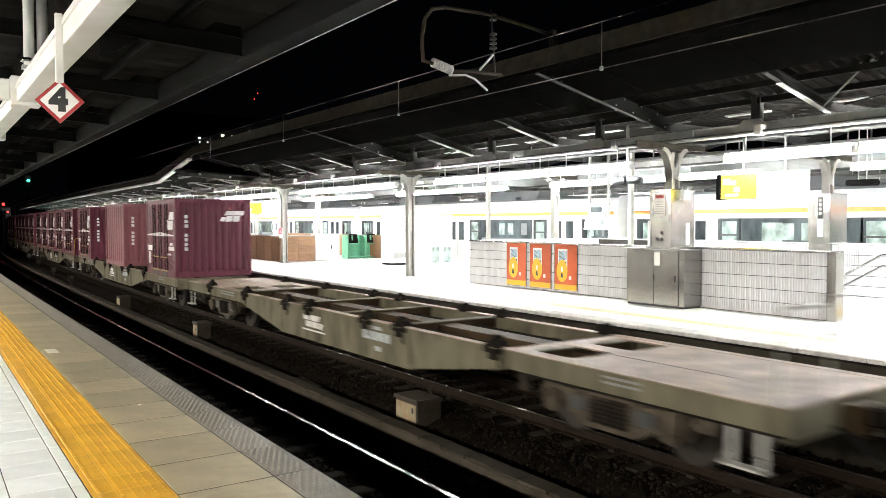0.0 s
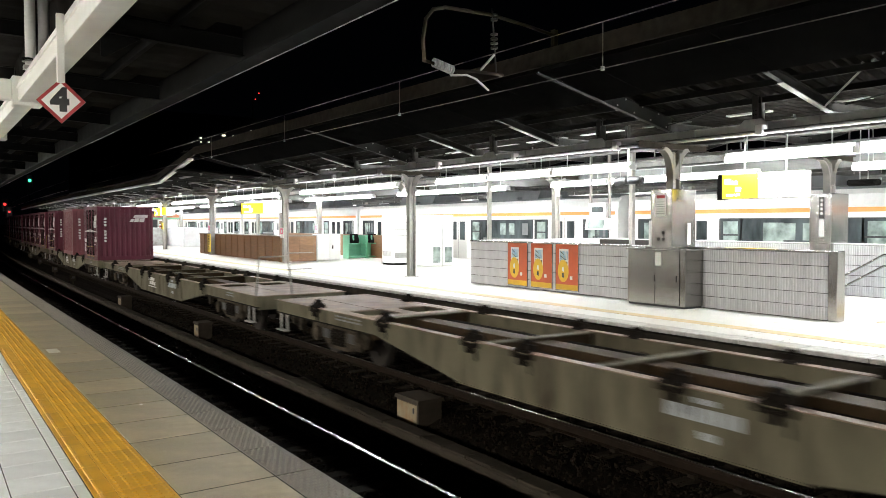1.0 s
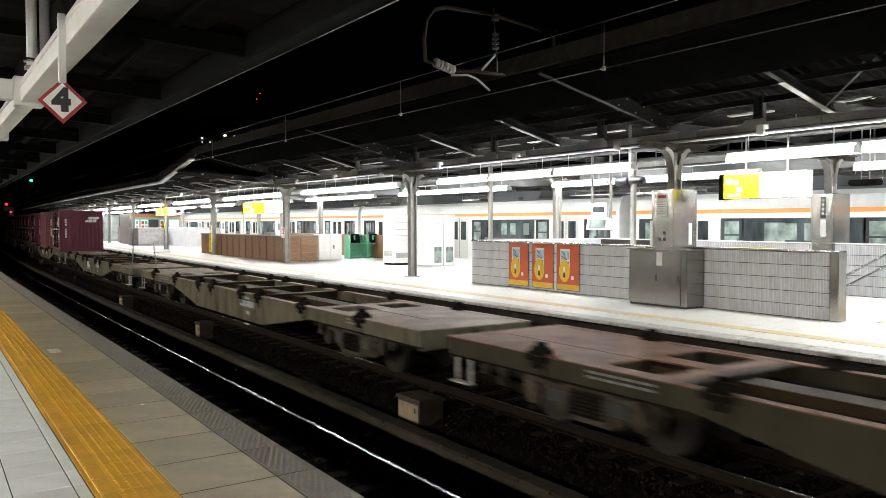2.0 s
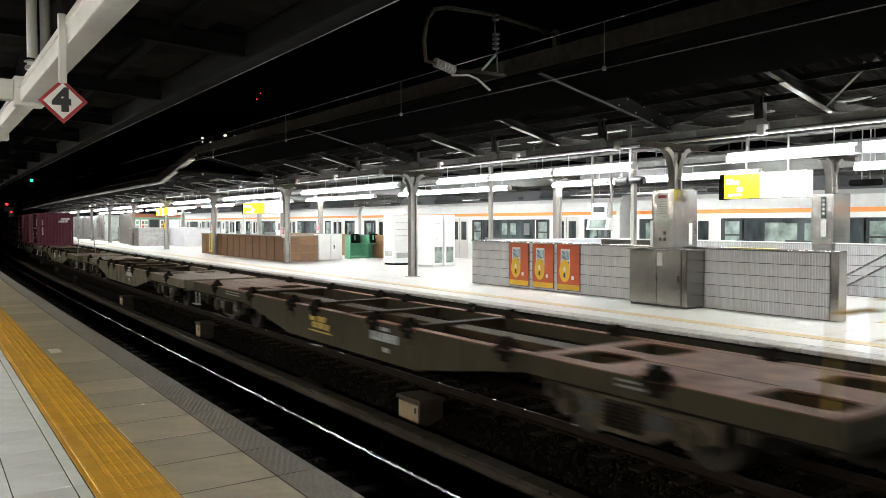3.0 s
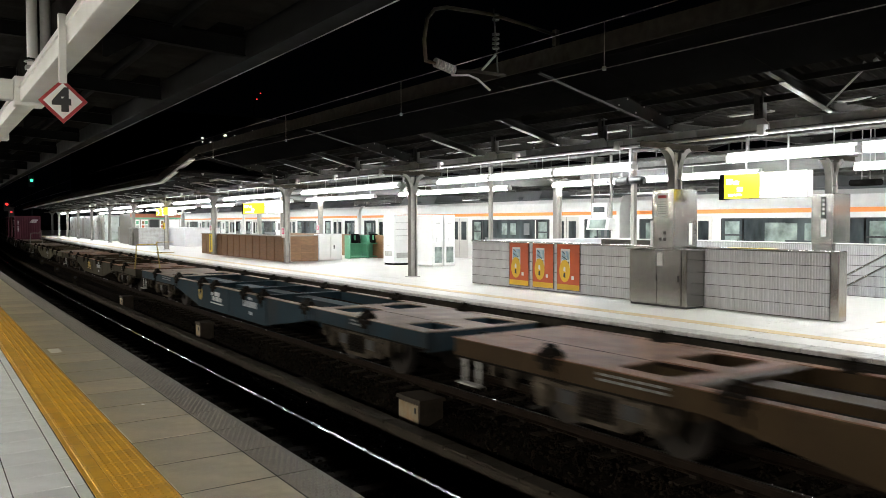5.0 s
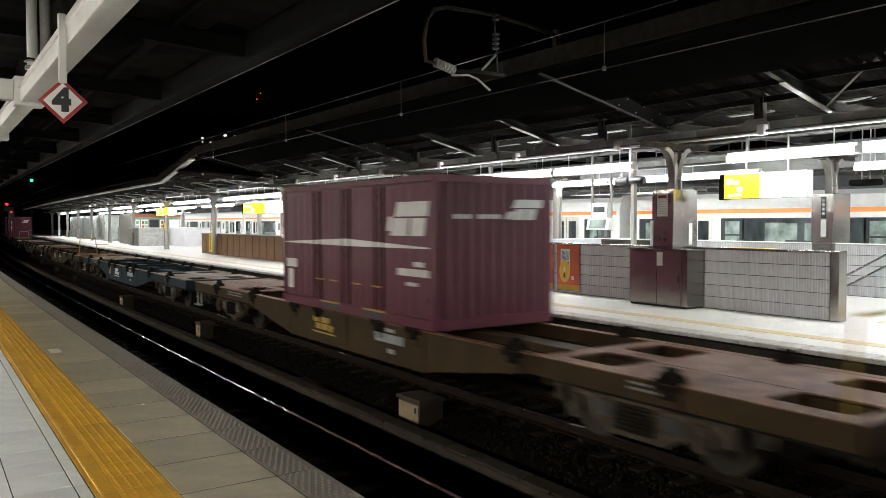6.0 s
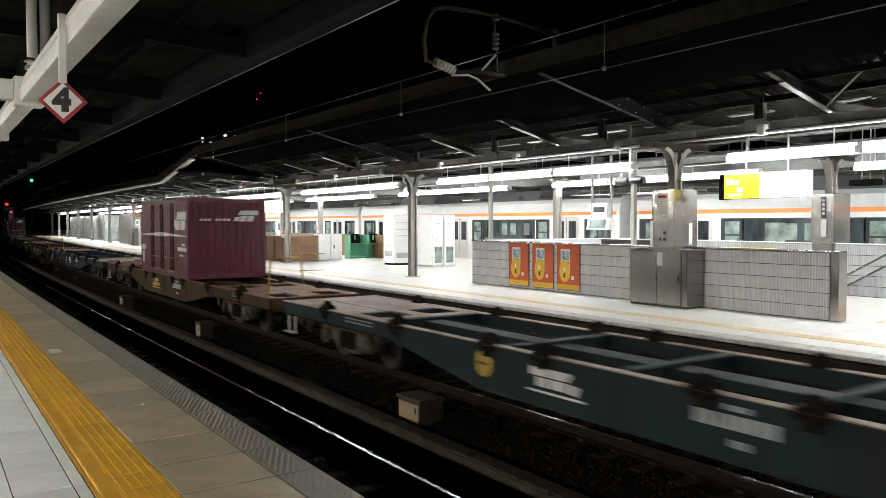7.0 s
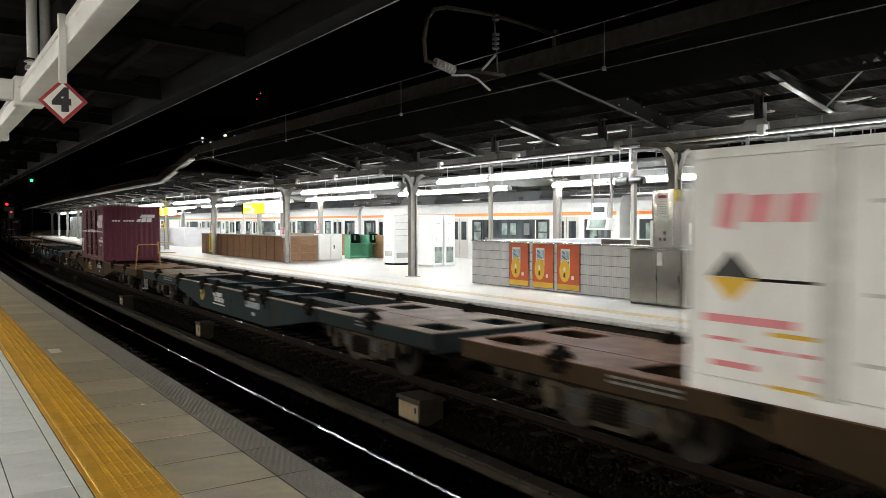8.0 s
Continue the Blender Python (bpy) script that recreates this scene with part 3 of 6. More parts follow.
def far_canopy():
    c = thing("canopy_far", 0, 0, 0, "butterfly canopy with corrugated roof over the island platform", "canopy", kind="structure")
    for x in (ROW1, ROW2):
        g = B()
        hbeam(g, (x - 0.1, -12, 4.37), (x - 0.1, 120, 4.37), 0.16, 0.2)
        girder = part("girder", g, M_GIRDER, c)
        for i in range(24):
            y = -2.6 + 2.45 * i
            bm = B()
            box(bm, x - 0.22, x - 0.18, y - 0.2, y + 0.2, 4.29, 4.46, 0.006)
            part("splice_plate", bm, M_GIRDER, girder)
    # edge fascia, high part and low part, with a joining slope
    f = B()
    prism(f, [(8.86, 5.40), (8.92, 5.40), (8.92, 5.68), (8.86, 5.68)], "y", -12, 30.5)
    part("fascia", f, M_FASCIA, c, "rust-stained fascia board")
    f = B()
    bar(f, (8.89, 30.5, 5.54), (8.89, 36.2, 4.80), 0.06, 0.28)
    part("fascia", f, M_FASCIA, c)
    f = B()
    prism(f, [(8.86, 4.62), (8.92, 4.62), (8.92, 4.86), (8.86, 4.86)], "y", 36.2, 120)
    part("fascia", f, M_FASCIA, c)
    # gutter lip: near length dark, far length white to imitate light on it
    bm = B()
    prism(bm, [(8.93, 5.34), (9.06, 5.34), (9.06, 5.40), (8.93, 5.40)], "y", -12, 30.5)
    part("gutter", bm, M_FRAME_DARK, c)
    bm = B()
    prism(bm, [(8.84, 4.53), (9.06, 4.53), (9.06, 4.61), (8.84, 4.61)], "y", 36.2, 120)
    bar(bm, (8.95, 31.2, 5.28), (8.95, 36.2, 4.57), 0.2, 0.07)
    part("gutter", bm, M_WHITE, c, "gutter in white that imitates the light on it")

    def sheet(y0, y1, line):
        bm = B()
        rows = []
        n = int((y1 - y0) / 0.05)
        for i in range(n):
            y = y0 + 0.05 * i
            dz = 0.085 if i % 4 in (1, 2) else 0.0
            rows.append([bm.verts.new((x, y, z + dz)) for x, z in line])
        for a, b in zip(rows, rows[1:]):
            for k in range(len(line) - 1):
                bm.faces.new((a[k], a[k + 1], b[k + 1], b[k]))
        return bm
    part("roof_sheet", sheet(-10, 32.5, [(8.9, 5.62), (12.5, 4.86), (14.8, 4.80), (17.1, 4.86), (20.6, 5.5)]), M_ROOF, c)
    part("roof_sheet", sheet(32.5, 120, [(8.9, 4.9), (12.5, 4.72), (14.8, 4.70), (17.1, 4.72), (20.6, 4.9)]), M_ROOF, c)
    # rafters: a deep one at each column, two light ones with a lower flange in a lit tone between
    for i in range(-6, 33):
        y = 10.25 + 3.267 * i
        deep = i % 3 == 0
        far = y > 31.5
        top = 4.80 if far else 5.44
        h = 0.27 if deep else 0.14
        for x0, x1 in ((12.4, 8.95), (ROW2 - 0.1, 20.5)):
            bm = B()
            hbeam(bm, (x0, y, 4.58 + h / 4), (x1, y, top), 0.1, h)
            r = part("rafter", bm, M_RAFTER, c)
            if deep and x0 < 13:
                for k in range(14):
                    f = 0.06 + 0.066 * k
                    bm = B()
                    box(bm, -0.014, 0.014, -0.062, -0.05, -0.014, 0.014)
                    ob = part("bolt", bm, M_FRAME, r)
                    ob.location = (x0 + (x1 - x0) * f, y, 4.58 + h / 4 + (top - 4.58 - h / 4) * f + (0.09 if k % 2 else -0.09))
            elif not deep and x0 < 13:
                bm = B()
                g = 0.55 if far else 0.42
                # paler only towards the girder, imitating lamp light on the flange
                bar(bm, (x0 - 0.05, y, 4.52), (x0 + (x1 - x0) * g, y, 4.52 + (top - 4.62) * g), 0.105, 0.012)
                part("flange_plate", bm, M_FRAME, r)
        bm = B()
        hbeam(bm, (ROW1, y, 4.62), (ROW2, y, 4.62), 0.1, 0.16)
        part("tie_beam", bm, M_PIPE, c)
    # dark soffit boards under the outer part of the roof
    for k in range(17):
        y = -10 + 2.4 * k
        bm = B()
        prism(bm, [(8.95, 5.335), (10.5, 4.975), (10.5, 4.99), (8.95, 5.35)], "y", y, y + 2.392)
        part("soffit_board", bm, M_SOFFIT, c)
    # posts on the girder that carry the purlins, each on a gusset
    for i in range(-4, 22):
        y = 8.22 + 3.775 * i
        far = y > 31.5
        bm = B()
        hbeam(bm, (ROW1 - 0.1, y - 0.07, 4.46), (ROW1 - 0.1, y - 0.07, 4.80 if far else 5.0), 0.11, 0.11)
        box(bm, ROW1 - 0.155, ROW1 - 0.045, y - 0.055, y + 0.055, 4.46, 4.72 if far else 4.98)
        p = part("strut", bm, M_PIPE, c)
        for k in range(4):
            bm = B()
            box(bm, ROW1 - 0.164, ROW1 - 0.155, y - 0.035 + 0.05 * (k % 2), y - 0.015 + 0.05 * (k % 2), 4.6 + 0.07 * (k // 2), 4.62 + 0.07 * (k // 2))
            part("bolt", bm, M_RAFTER, p)
        bm = B()
        prism(bm, [(y - 0.28, 4.30), (y + 0.28, 4.30), (y + 0.28, 4.42), (y + 0.17, 4.53), (y - 0.17, 4.53), (y - 0.28, 4.42)], "x", ROW1 - 0.215, ROW1 - 0.185)
        part("gusset_plate", bm, M_GIRDER, c)
        if far:
            bm = B()
            bar(bm, (ROW1 - 0.1, y + 0.1, 4.46), (11.2, y + 0.5, 4.74), 0.06, 0.06)
            part("knee_brace", bm, M_FRAME, c)
        else:
            bm = B()
            tube(bm, [(ROW1 - 0.1, y + 0.12, 4.95), (ROW1 - 0.1, y + 1.3, 4.72), (ROW1 - 0.1, y + 2.2, 4.60)], 0.012, 6)
            part("cable", bm, M_RAFTER, c)
    for x, z in ((9.7, 5.38), (10.6, 5.19), (11.5, 5.0), (12.2, 4.86)):
        bm = B()
        bar(bm, (x, -10, z), (x, 32, z), 0.06, 0.10)
        part("purlin", bm, M_RAFTER, c)
    # pale lengths over the lamps that imitate a broken reflection in the valley gutter
    rnd = random.Random(11)
    for k in range(24):
        y = -6 + 1.8 * k
        bm = B()
        l = rnd.uniform(0.7, 1.74)
        box(bm, 12.82, 12.98, y, y + l, 4.755 + rnd.uniform(-0.015, 0.012), 4.775, 0.004)
        part("valley_gutter", bm, M_FRAME if rnd.random() < 0.5 else M_PIPE, c)
    for x, z in ((9.9, 4.80), (11.2, 4.72)):
        bm = B()
        bar(bm, (x, 33, z), (x, 120, z), 0.06, 0.08)
        part("purlin", bm, M_FRAME, c)
    for x in (12.62, 17.1):
        bm = B()
        bar(bm, (x, -10, 4.5), (x, 120, 4.5), 0.05, 0.08)
        part("lamp_rail", bm, M_PIPE, c)
    # tension rods that meet in a ring
    bm = B()
    ring = [(11.6, 5.98 + 0.11 * math.cos(a), 5.08 + 0.03 * math.sin(a)) for a in [2 * math.pi * k / 12 for k in range(13)]]
    tube(bm, ring, 0.016, 6)
    part("rod_ring", bm, M_FRAME, c)
    for q in ((12.2, 7.05, 4.56), (11.0, 4.9, 5.35), (11.75, 4.2, 4.98)):
        bm = B()
        tube(bm, [(11.6, 5.98, 5.08), q], 0.016, 6)
        part("brace_rod", bm, M_FRAME, c)
    # service pipes and cable trays between the column rows
    for x, z, r in ((13.4, 4.36, 0.03), (14.1, 4.44, 0.05), (15.3, 4.30, 0.035), (16.2, 4.42, 0.045), (18.4, 4.42, 0.04), (19.3, 4.62, 0.03)):
        bm = B()
        tube(bm, [(x, -12, z), (x, 118, z)], r, 8)
        part("service_pipe", bm, M_PIPE, c)
        for i in range(30):
            bm = B()
            bar(bm, (x, -8.9 + 2.45 * i * 1.0 + 0.0, z), (x, -8.9 + 2.45 * i, 4.72), 0.02, 0.03)
            part("pipe_hanger", bm, M_PIPE, c)
    for x, z in ((14.7, 4.22), (16.75, 4.2)):
        bm = B()
        box(bm, x - 0.12, x + 0.12, -12, 118, z, z + 0.06)
        part("cable_tray", bm, M_PIPE, c)
        for i in range(24):
            bm = B()
            bar(bm, (x, -7.5 + 4.9 * i, z + 0.05), (x, -7.5 + 4.9 * i, 4.72), 0.03, 0.03)
            part("tray_hanger", bm, M_PIPE, c)
    # conduits under the girder
    bm = B()
    tube(bm, [(11.95, -12, 4.29), (11.95, 120, 4.29)], 0.022, 6)
    part("conduit", bm, M_PIPE, c)
    for i in range(26):
        bm = B()
        box(bm, 11.88, 12.02, -2.0 + 3.3 * i, -1.86 + 3.3 * i, 4.22, 4.4, 0.01)
        part("junction_box", bm, M_SIGN_WHITE, c)


def far_lamps():
    first = None
    for x, z in ((12.62, 3.93), (17.1, 3.95), (27.0, 3.98)):
        for i in range(-1, 11):
            for k in range(3):
                y = 0.3 + 9.8 * i + 1.3 + 1.25 + 2.52 * k
                if first is None:
                    lamp = thing("fluorescent_lamp", x, y, z, "white twin fluorescent lamp hung under the canopy girder", "lamp", "canopy lamps")
                    bm = B()
                    prism(bm, [(-0.035, 0.0), (0.035, 0.0), (0.06, 0.05), (0.06, 0.10), (-0.06, 0.10), (-0.06, 0.05)], "y", -1.22, 1.22)
                    part("housing", bm, M_HOUSING, lamp)
                    for dy in (-1.2, 1.2):
                        bm = B()
                        box(bm, -0.12, 0.12, dy - 0.015, dy + 0.015, -0.08, 0.04, 0.01)
                        part("end_cap", bm, M_HOUSING, lamp)
                    # tubes thicker than real ones; the extra width imitates their glow
                    for dx in (-0.068, 0.068):
                        bm = B()
                        tube(bm, [(dx, -1.17, -0.03), (dx, 1.17, -0.03)], 0.046, 10)
                        part("tube", bm, M_TUBE, lamp)
                    for dy in (-0.8, 0.8):
                        bm = B()
                        tube(bm, [(0, dy, 0.1), (0, dy, 0.56)], 0.012, 6)
                        part("hanger", bm, M_FRAME, lamp)
                    first = lamp
                else:
                    copy_thing(first, pose(x, y, z))


def third_canopy():
    """The next platform's canopy, beyond the commuter train."""
    c = thing("canopy_beyond", 0, 0, 0, "canopy of the next platform behind the commuter train", "canopy", kind="structure")
    bm = B()
    box(bm, 24.6, 34, -30, 160, -0.5, PLAT)
    part("platform_body", bm, M_FAR_FLOOR, c)
    for x in (27.2, 31.0):
        bm = B()
        hbeam(bm, (x, -20, 4.4), (x, 110, 4.4), 0.16, 0.22)
        part("girder", bm, M_PIPE, c)
    bm = B()
    prism(bm, [(24.4, 5.1), (27.2, 4.62), (31.0, 4.62), (34, 5.1), (34, 5.15), (31.0, 4.68), (27.2, 4.68), (24.4, 5.15)], "y", -20, 110)
    part("roof_sheet", bm, M_PIPE, c)
    bm = B()
    box(bm, 33.9, 34.1, -30, 160, PLAT, 4.6)
    part("back_wall", bm, M_COLUMN, c)
    for k in range(30):
        bm = B()
        box(bm, 33.82, 33.9, -28 + 5 * k, -24.2 + 5 * k, 2.0, 3.6)
        part("wall_panel", bm, M_WHITE if k % 3 else M_PIPE, c)
    for x, z in ((25.6, 4.5), (26.3, 4.3), (29.0, 4.35)):
        bm = B()
        tube(bm, [(x, -20, z), (x, 110, z)], 0.05, 8)
        part("service_pipe", bm, M_PIPE, c)
    for i in range(12):
        y = -8 + 9.8 * i
        for x in (27.2, 31.0):
            bm = B()
            box(bm, x - 0.1, x + 0.1, y - 0.1, y + 0.1, PLAT, 4.3, 0.01)
            part("post", bm, M_COLUMN, c)
        bm = B()
        hbeam(bm, (24.5, y, 4.5), (33.9, y, 4.5), 0.1, 0.2)
        part("tie_beam", bm, M_PIPE, c)
    bm = B()
    bar(bm, (27.0, -20, 4.27), (27.0, 110, 4.27), 0.05, 0.06)
    part("lamp_rail", bm, M_PIPE, c)


# ---- things on the far platform ----
def tile_mesh(w, h):
    """A wall tile with upright ribs; its face looks to -x."""
    bm = B()
    prof = []
    n = 6
    for k in range(n):
        a, b = 0.001 + (w - 0.002) * k / n, 0.001 + (w - 0.002) * (k + 1) / n
        q = (b - a) * 0.22
        prof += [(0.004, a), (-0.008, a + q), (-0.008, b - q), (0.004, b)]
    prof += [(0.010, w - 0.001), (0.010, 0.001)]
    lo = [bm.verts.new((x, y, 0.005)) for x, y in prof]
    hi = [bm.verts.new((x, y, h - 0.005)) for x, y in prof]
    for k in range(len(prof)):
        bm.faces.new((lo[k], lo[(k + 1) % len(prof)], hi[(k + 1) % len(prof)], hi[k]))
    bm.faces.new(hi)
    bm.faces.new(lo[::-1])
    return mesh_of("wall_tile", bm, M_WALL_TILE)


def stair_enclosure():
    e = thing("stair_enclosure", 12.4, 6.84, PLAT, "low grey ribbed tile wall round a stairwell", "stair wall", kind="structure")
    lx, ly, h = 4.9, 10.15, 1.13
    for nm, b in (("wall_front", (0.012, 0.2, 0.16, ly)), ("wall_back", (lx - 0.2, lx, -0.3, ly)), ("wall_end", (0.2, lx - 0.2, ly - 0.2, ly))):
        bm = B()
        box(bm, b[0], b[1], b[2], b[3], 0, h)
        part(nm, bm, M_JOINT if nm == "wall_front" else M_WALL_TILE, e)
    bm = B()
    box(bm, -0.02, 0.22, 0.0, ly + 0.02, h, h + 0.03, 0.008)
    part("coping", bm, M_STEEL, e, "stainless coping")
    bm = B()
    box(bm, lx - 0.22, lx + 0.02, -0.3, ly + 0.02, h, h + 0.03, 0.008)
    box(bm, 0.225, lx - 0.225, ly - 0.22, ly + 0.02, h, h + 0.03, 0.008)
    part("coping", bm, M_WHITE, e)
    bm = B()
    box(bm, -0.025, 0.225, -0.005, 0.15, 0, h + 0.028, 0.01)
    part("end_post", bm, M_STEEL, e, "stainless end post")
    me = tile_mesh(0.3, 0.2235)
    for j in range(33):
        for k in range(5):
            piece("wall_tile", me, e, 0.0, 0.165 + 0.302 * j, 0.006 + 0.2245 * k)
    # tiles on the inner face of the back wall
    big = tile_mesh(0.3, 0.2235)
    for j in range(24):
        for k in range(5):
            piece("wall_tile", big, e, lx - 0.211, -0.3 + 0.302 * j, 0.006 + 0.2245 * k)
    bm = B()
    box(bm, lx - 0.2015, lx - 0.2005, -0.3, ly - 0.2, 0, h)
    part("grout", bm, M_JOINT, e)
    # yellow sheet on the coping
    bm = B()
    box(bm, 0.03, 0.19, 2.05, 3.0, h + 0.031, h + 0.036)
    single("yellow_sheet", bm, M_SIGN_Y, "yellow notice sheet lying on the coping", "notice").matrix_basis = pose(12.4, 6.0, PLAT)
    # stairs inside
    s = thing("stairs", 12.65, 8.6, PLAT, "grey stairs going down below the platform", "stairs", kind="structure")
    for k in range(10):
        bm = B()
        box(bm, 0, 4.4, 0.3 * k, 0.3 * k + 0.32, -0.17 * (k + 1) - 0.15, -0.17 * (k + 1), 0.006)
        part("step", bm, M_SLAB, s)
    for z0 in (0.94, 0.70):
        r = thing("handrail", 16.95, 6.6, PLAT, "round stainless handrail along the stair wall", "handrail", "stair handrails")
        bm = B()
        tube(bm, [(0, 0.0, z0), (0, 1.76, z0), (0, 6.9, z0 - 3.0)], 0.02, 10)
        part("rail", bm, M_STEEL, r)
        for t in (0.5, 1.6, 2.6, 3.6):
            z = z0 - max(0, (t - 1.76)) * 3.0 / 5.14
            bm = B()
            tube(bm, [(0, t, z), (0.04, t, z - 0.06), (0.16, t, z - 0.06)], 0.008, 6)
            part("bracket", bm, M_STEEL, r)


def posters():
    for k, y in enumerate((12.8, 13.68, 14.58)):
        p = thing("poster", 12.372, y, PLAT + 0.05, "orange framed poster with a yellow oval and pale panel", "poster", "wall posters")
        bm = B()
        box(bm, 0, 0.02, 0, 0.78, 0, 1.10, 0.004)
        part("frame", bm, M_STEEL, p)
        bm = B()
        box(bm, -0.004, 0.0, 0.025, 0.755, 0.025, 1.075)
        part("sheet", bm, M_POSTER, p)
        bm = B()
        box(bm, -0.007, -0.004, 0.026, 0.754, 0.026, 0.15)
        part("footer", bm, M_POSTER_Y, p)
        bm = B()
        box(bm, -0.007, -0.004, 0.33, 0.64, 0.50, 0.97)
        part("panel", bm, M_SIGN_WHITE, p)
        for q in range(5):
            bm = B()
            bar(bm, (-0.009, 0.36 + 0.03 * q, 0.60 + 0.06 * q), (-0.009, 0.60, 0.70 + 0.055 * q), 0.003, 0.018)
            part("print_bar", bm, M_POSTER_B if q % 2 else M_BLACK, p)
        for q in range(6):
            bm = B()
            y = 0.36 + 0.045 * q
            prism(bm, [(y, 0.72), (y + 0.03, 0.72), (y - 0.02 + 0.03, 0.92), (y - 0.02, 0.92)], "x", -0.0078, -0.0065)
            part("print_bar", bm, M_POSTER_B, p)
        bm = B()
        box(bm, -0.010, -0.008, 0.36, 0.45, 0.56, 0.68)
        part("print_block", bm, M_BLACK, p)
        bm = B()
        n = 20
        prism(bm, [(0.50 + 0.18 * math.cos(2 * math.pi * i / n), 0.46 + 0.26 * math.sin(2 * math.pi * i / n)) for i in range(n)], "x", -0.011, -0.008)
        part("oval", bm, M_POSTER_Y, p)
        for z in (0.36, 0.5):
            bm = B()
            prism(bm, [(0.47, z - 0.06), (0.54, z - 0.04), (0.53, z + 0.05), (0.48, z + 0.06)], "x", -0.014, -0.011)
            part("motif", bm, M_BLACK if z < 0.4 else M_SIGN_WHITE, p)
        bm = B()
        box(bm, -0.007, -0.004, 0.2, 0.28, 0.27, 0.35)
        part("seal", bm, M_SIGN_WHITE, p)


def steel_cabinet():
    c = thing("steel_cabinet", 11.85, 9.45, PLAT, "brushed stainless two-door cabinet round the column foot", "cabinet")
    bm = B()
    box(bm, 0.02, 0.545, 0.0, 1.42, 0.04, 1.10, 0.008)
    part("body", bm, M_STEEL, c)
    bm = B()
    box(bm, 0.04, 0.53, 0.02, 1.4, 0, 0.04)
    part("plinth", bm, M_BLACK, c)
    for k in range(2):
        bm = B()
        box(bm, 0.0, 0.02, 0.13 + 0.585 * k, 0.13 + 0.575 * (k + 1), 0.05, 1.09, 0.004)
        d = part("door", bm, M_STEEL, c)
        bm = B()
        box(bm, -0.006, 0.0, 0.16 + 0.52 * k + 0.02, 0.18 + 0.52 * k + 0.02, 0.5, 0.62)
        part("latch", bm, M_BLACK, d)
    bm = B()
    box(bm, -0.02, 0.55, -0.02, 1.45, 1.10, 1.125, 0.006)
    part("top", bm, M_STEEL, c)
    bm = B()
    box(bm, -0.004, 0.0, 0.56, 0.70, 0.80, 1.06)
    part("notice", bm, M_SIGN_WHITE, c, "small pale notice")
    # notices on the clad column above
    n = thing("column_notice", 11.935, 10.1, PLAT + 1.2, "white printed notice with a red heading on the steel column", "notice")
    bm = B()
    box(bm, 0, 0.004, -0.13, 0.13, 0.55, 1.0)
    part("sheet", bm, M_SIGN_WHITE, n)
    bm = B()
    box(bm, -0.003, 0.0, -0.1, 0.1, 0.9, 0.96)
    part("heading", bm, M_RED, n)
    for k in range(6):
        bm = B()
        box(bm, -0.003, 0.0, -0.1, 0.1, 0.6 + 0.045 * k, 0.612 + 0.045 * k)
        part("text_bar", bm, M_FRAME, n)
    for k in range(3):
        b = B()
        box(b, 0, 0.006, 0, 0.07, 0, 0.06, 0.002)
        single("switch_plate", b, M_BLACK, "small dark switch plate on the steel column", "switch", "switch plates").matrix_basis = pose(11.933, 10.0 + 0.11 * (k % 2), PLAT + 1.28 + 0.12 * (k // 2))
    b = B()
    box(b, 0, 0.006, 0, 0.07, 0, 0.5, 0.002)
    single("vertical_notice", b, M_SIGN_WHITE, "narrow upright white notice strip on the column", "notice", "column strips").matrix_basis = pose(11.934, 10.32, PLAT + 1.17)
    b = B()
    box(b, 0, 0.1, 0, 0.006, 0, 0.42, 0.002)
    single("vertical_notice", b, M_SIGN_WHITE, "narrow upright white notice strip on the column", "notice", "column strips").matrix_basis = pose(12.4, 9.83, PLAT + 1.2)
    for x, y in ((16.925, 9.72),):
        n = thing("column_sign", x, y - 0.05, PLAT + 1.3, "narrow upright dark and white column sign", "sign")
        bm = B()
        box(bm, 0, 0.006, 0, 0.12, 0.42, 0.9)
        part("name_panel", bm, M_BLACK, n)
        for k in range(4):
            bm = B()
            box(bm, -0.003, 0, 0.03, 0.09, 0.5 + 0.1 * k, 0.56 + 0.1 * k)
            part("text_bar", bm, M_SIGN_WHITE, n)
        bm = B()
        box(bm, 0, 0.006, 0, 0.12, 0.0, 0.4)
        part("lower_panel", bm, M_SIGN_WHITE, n)


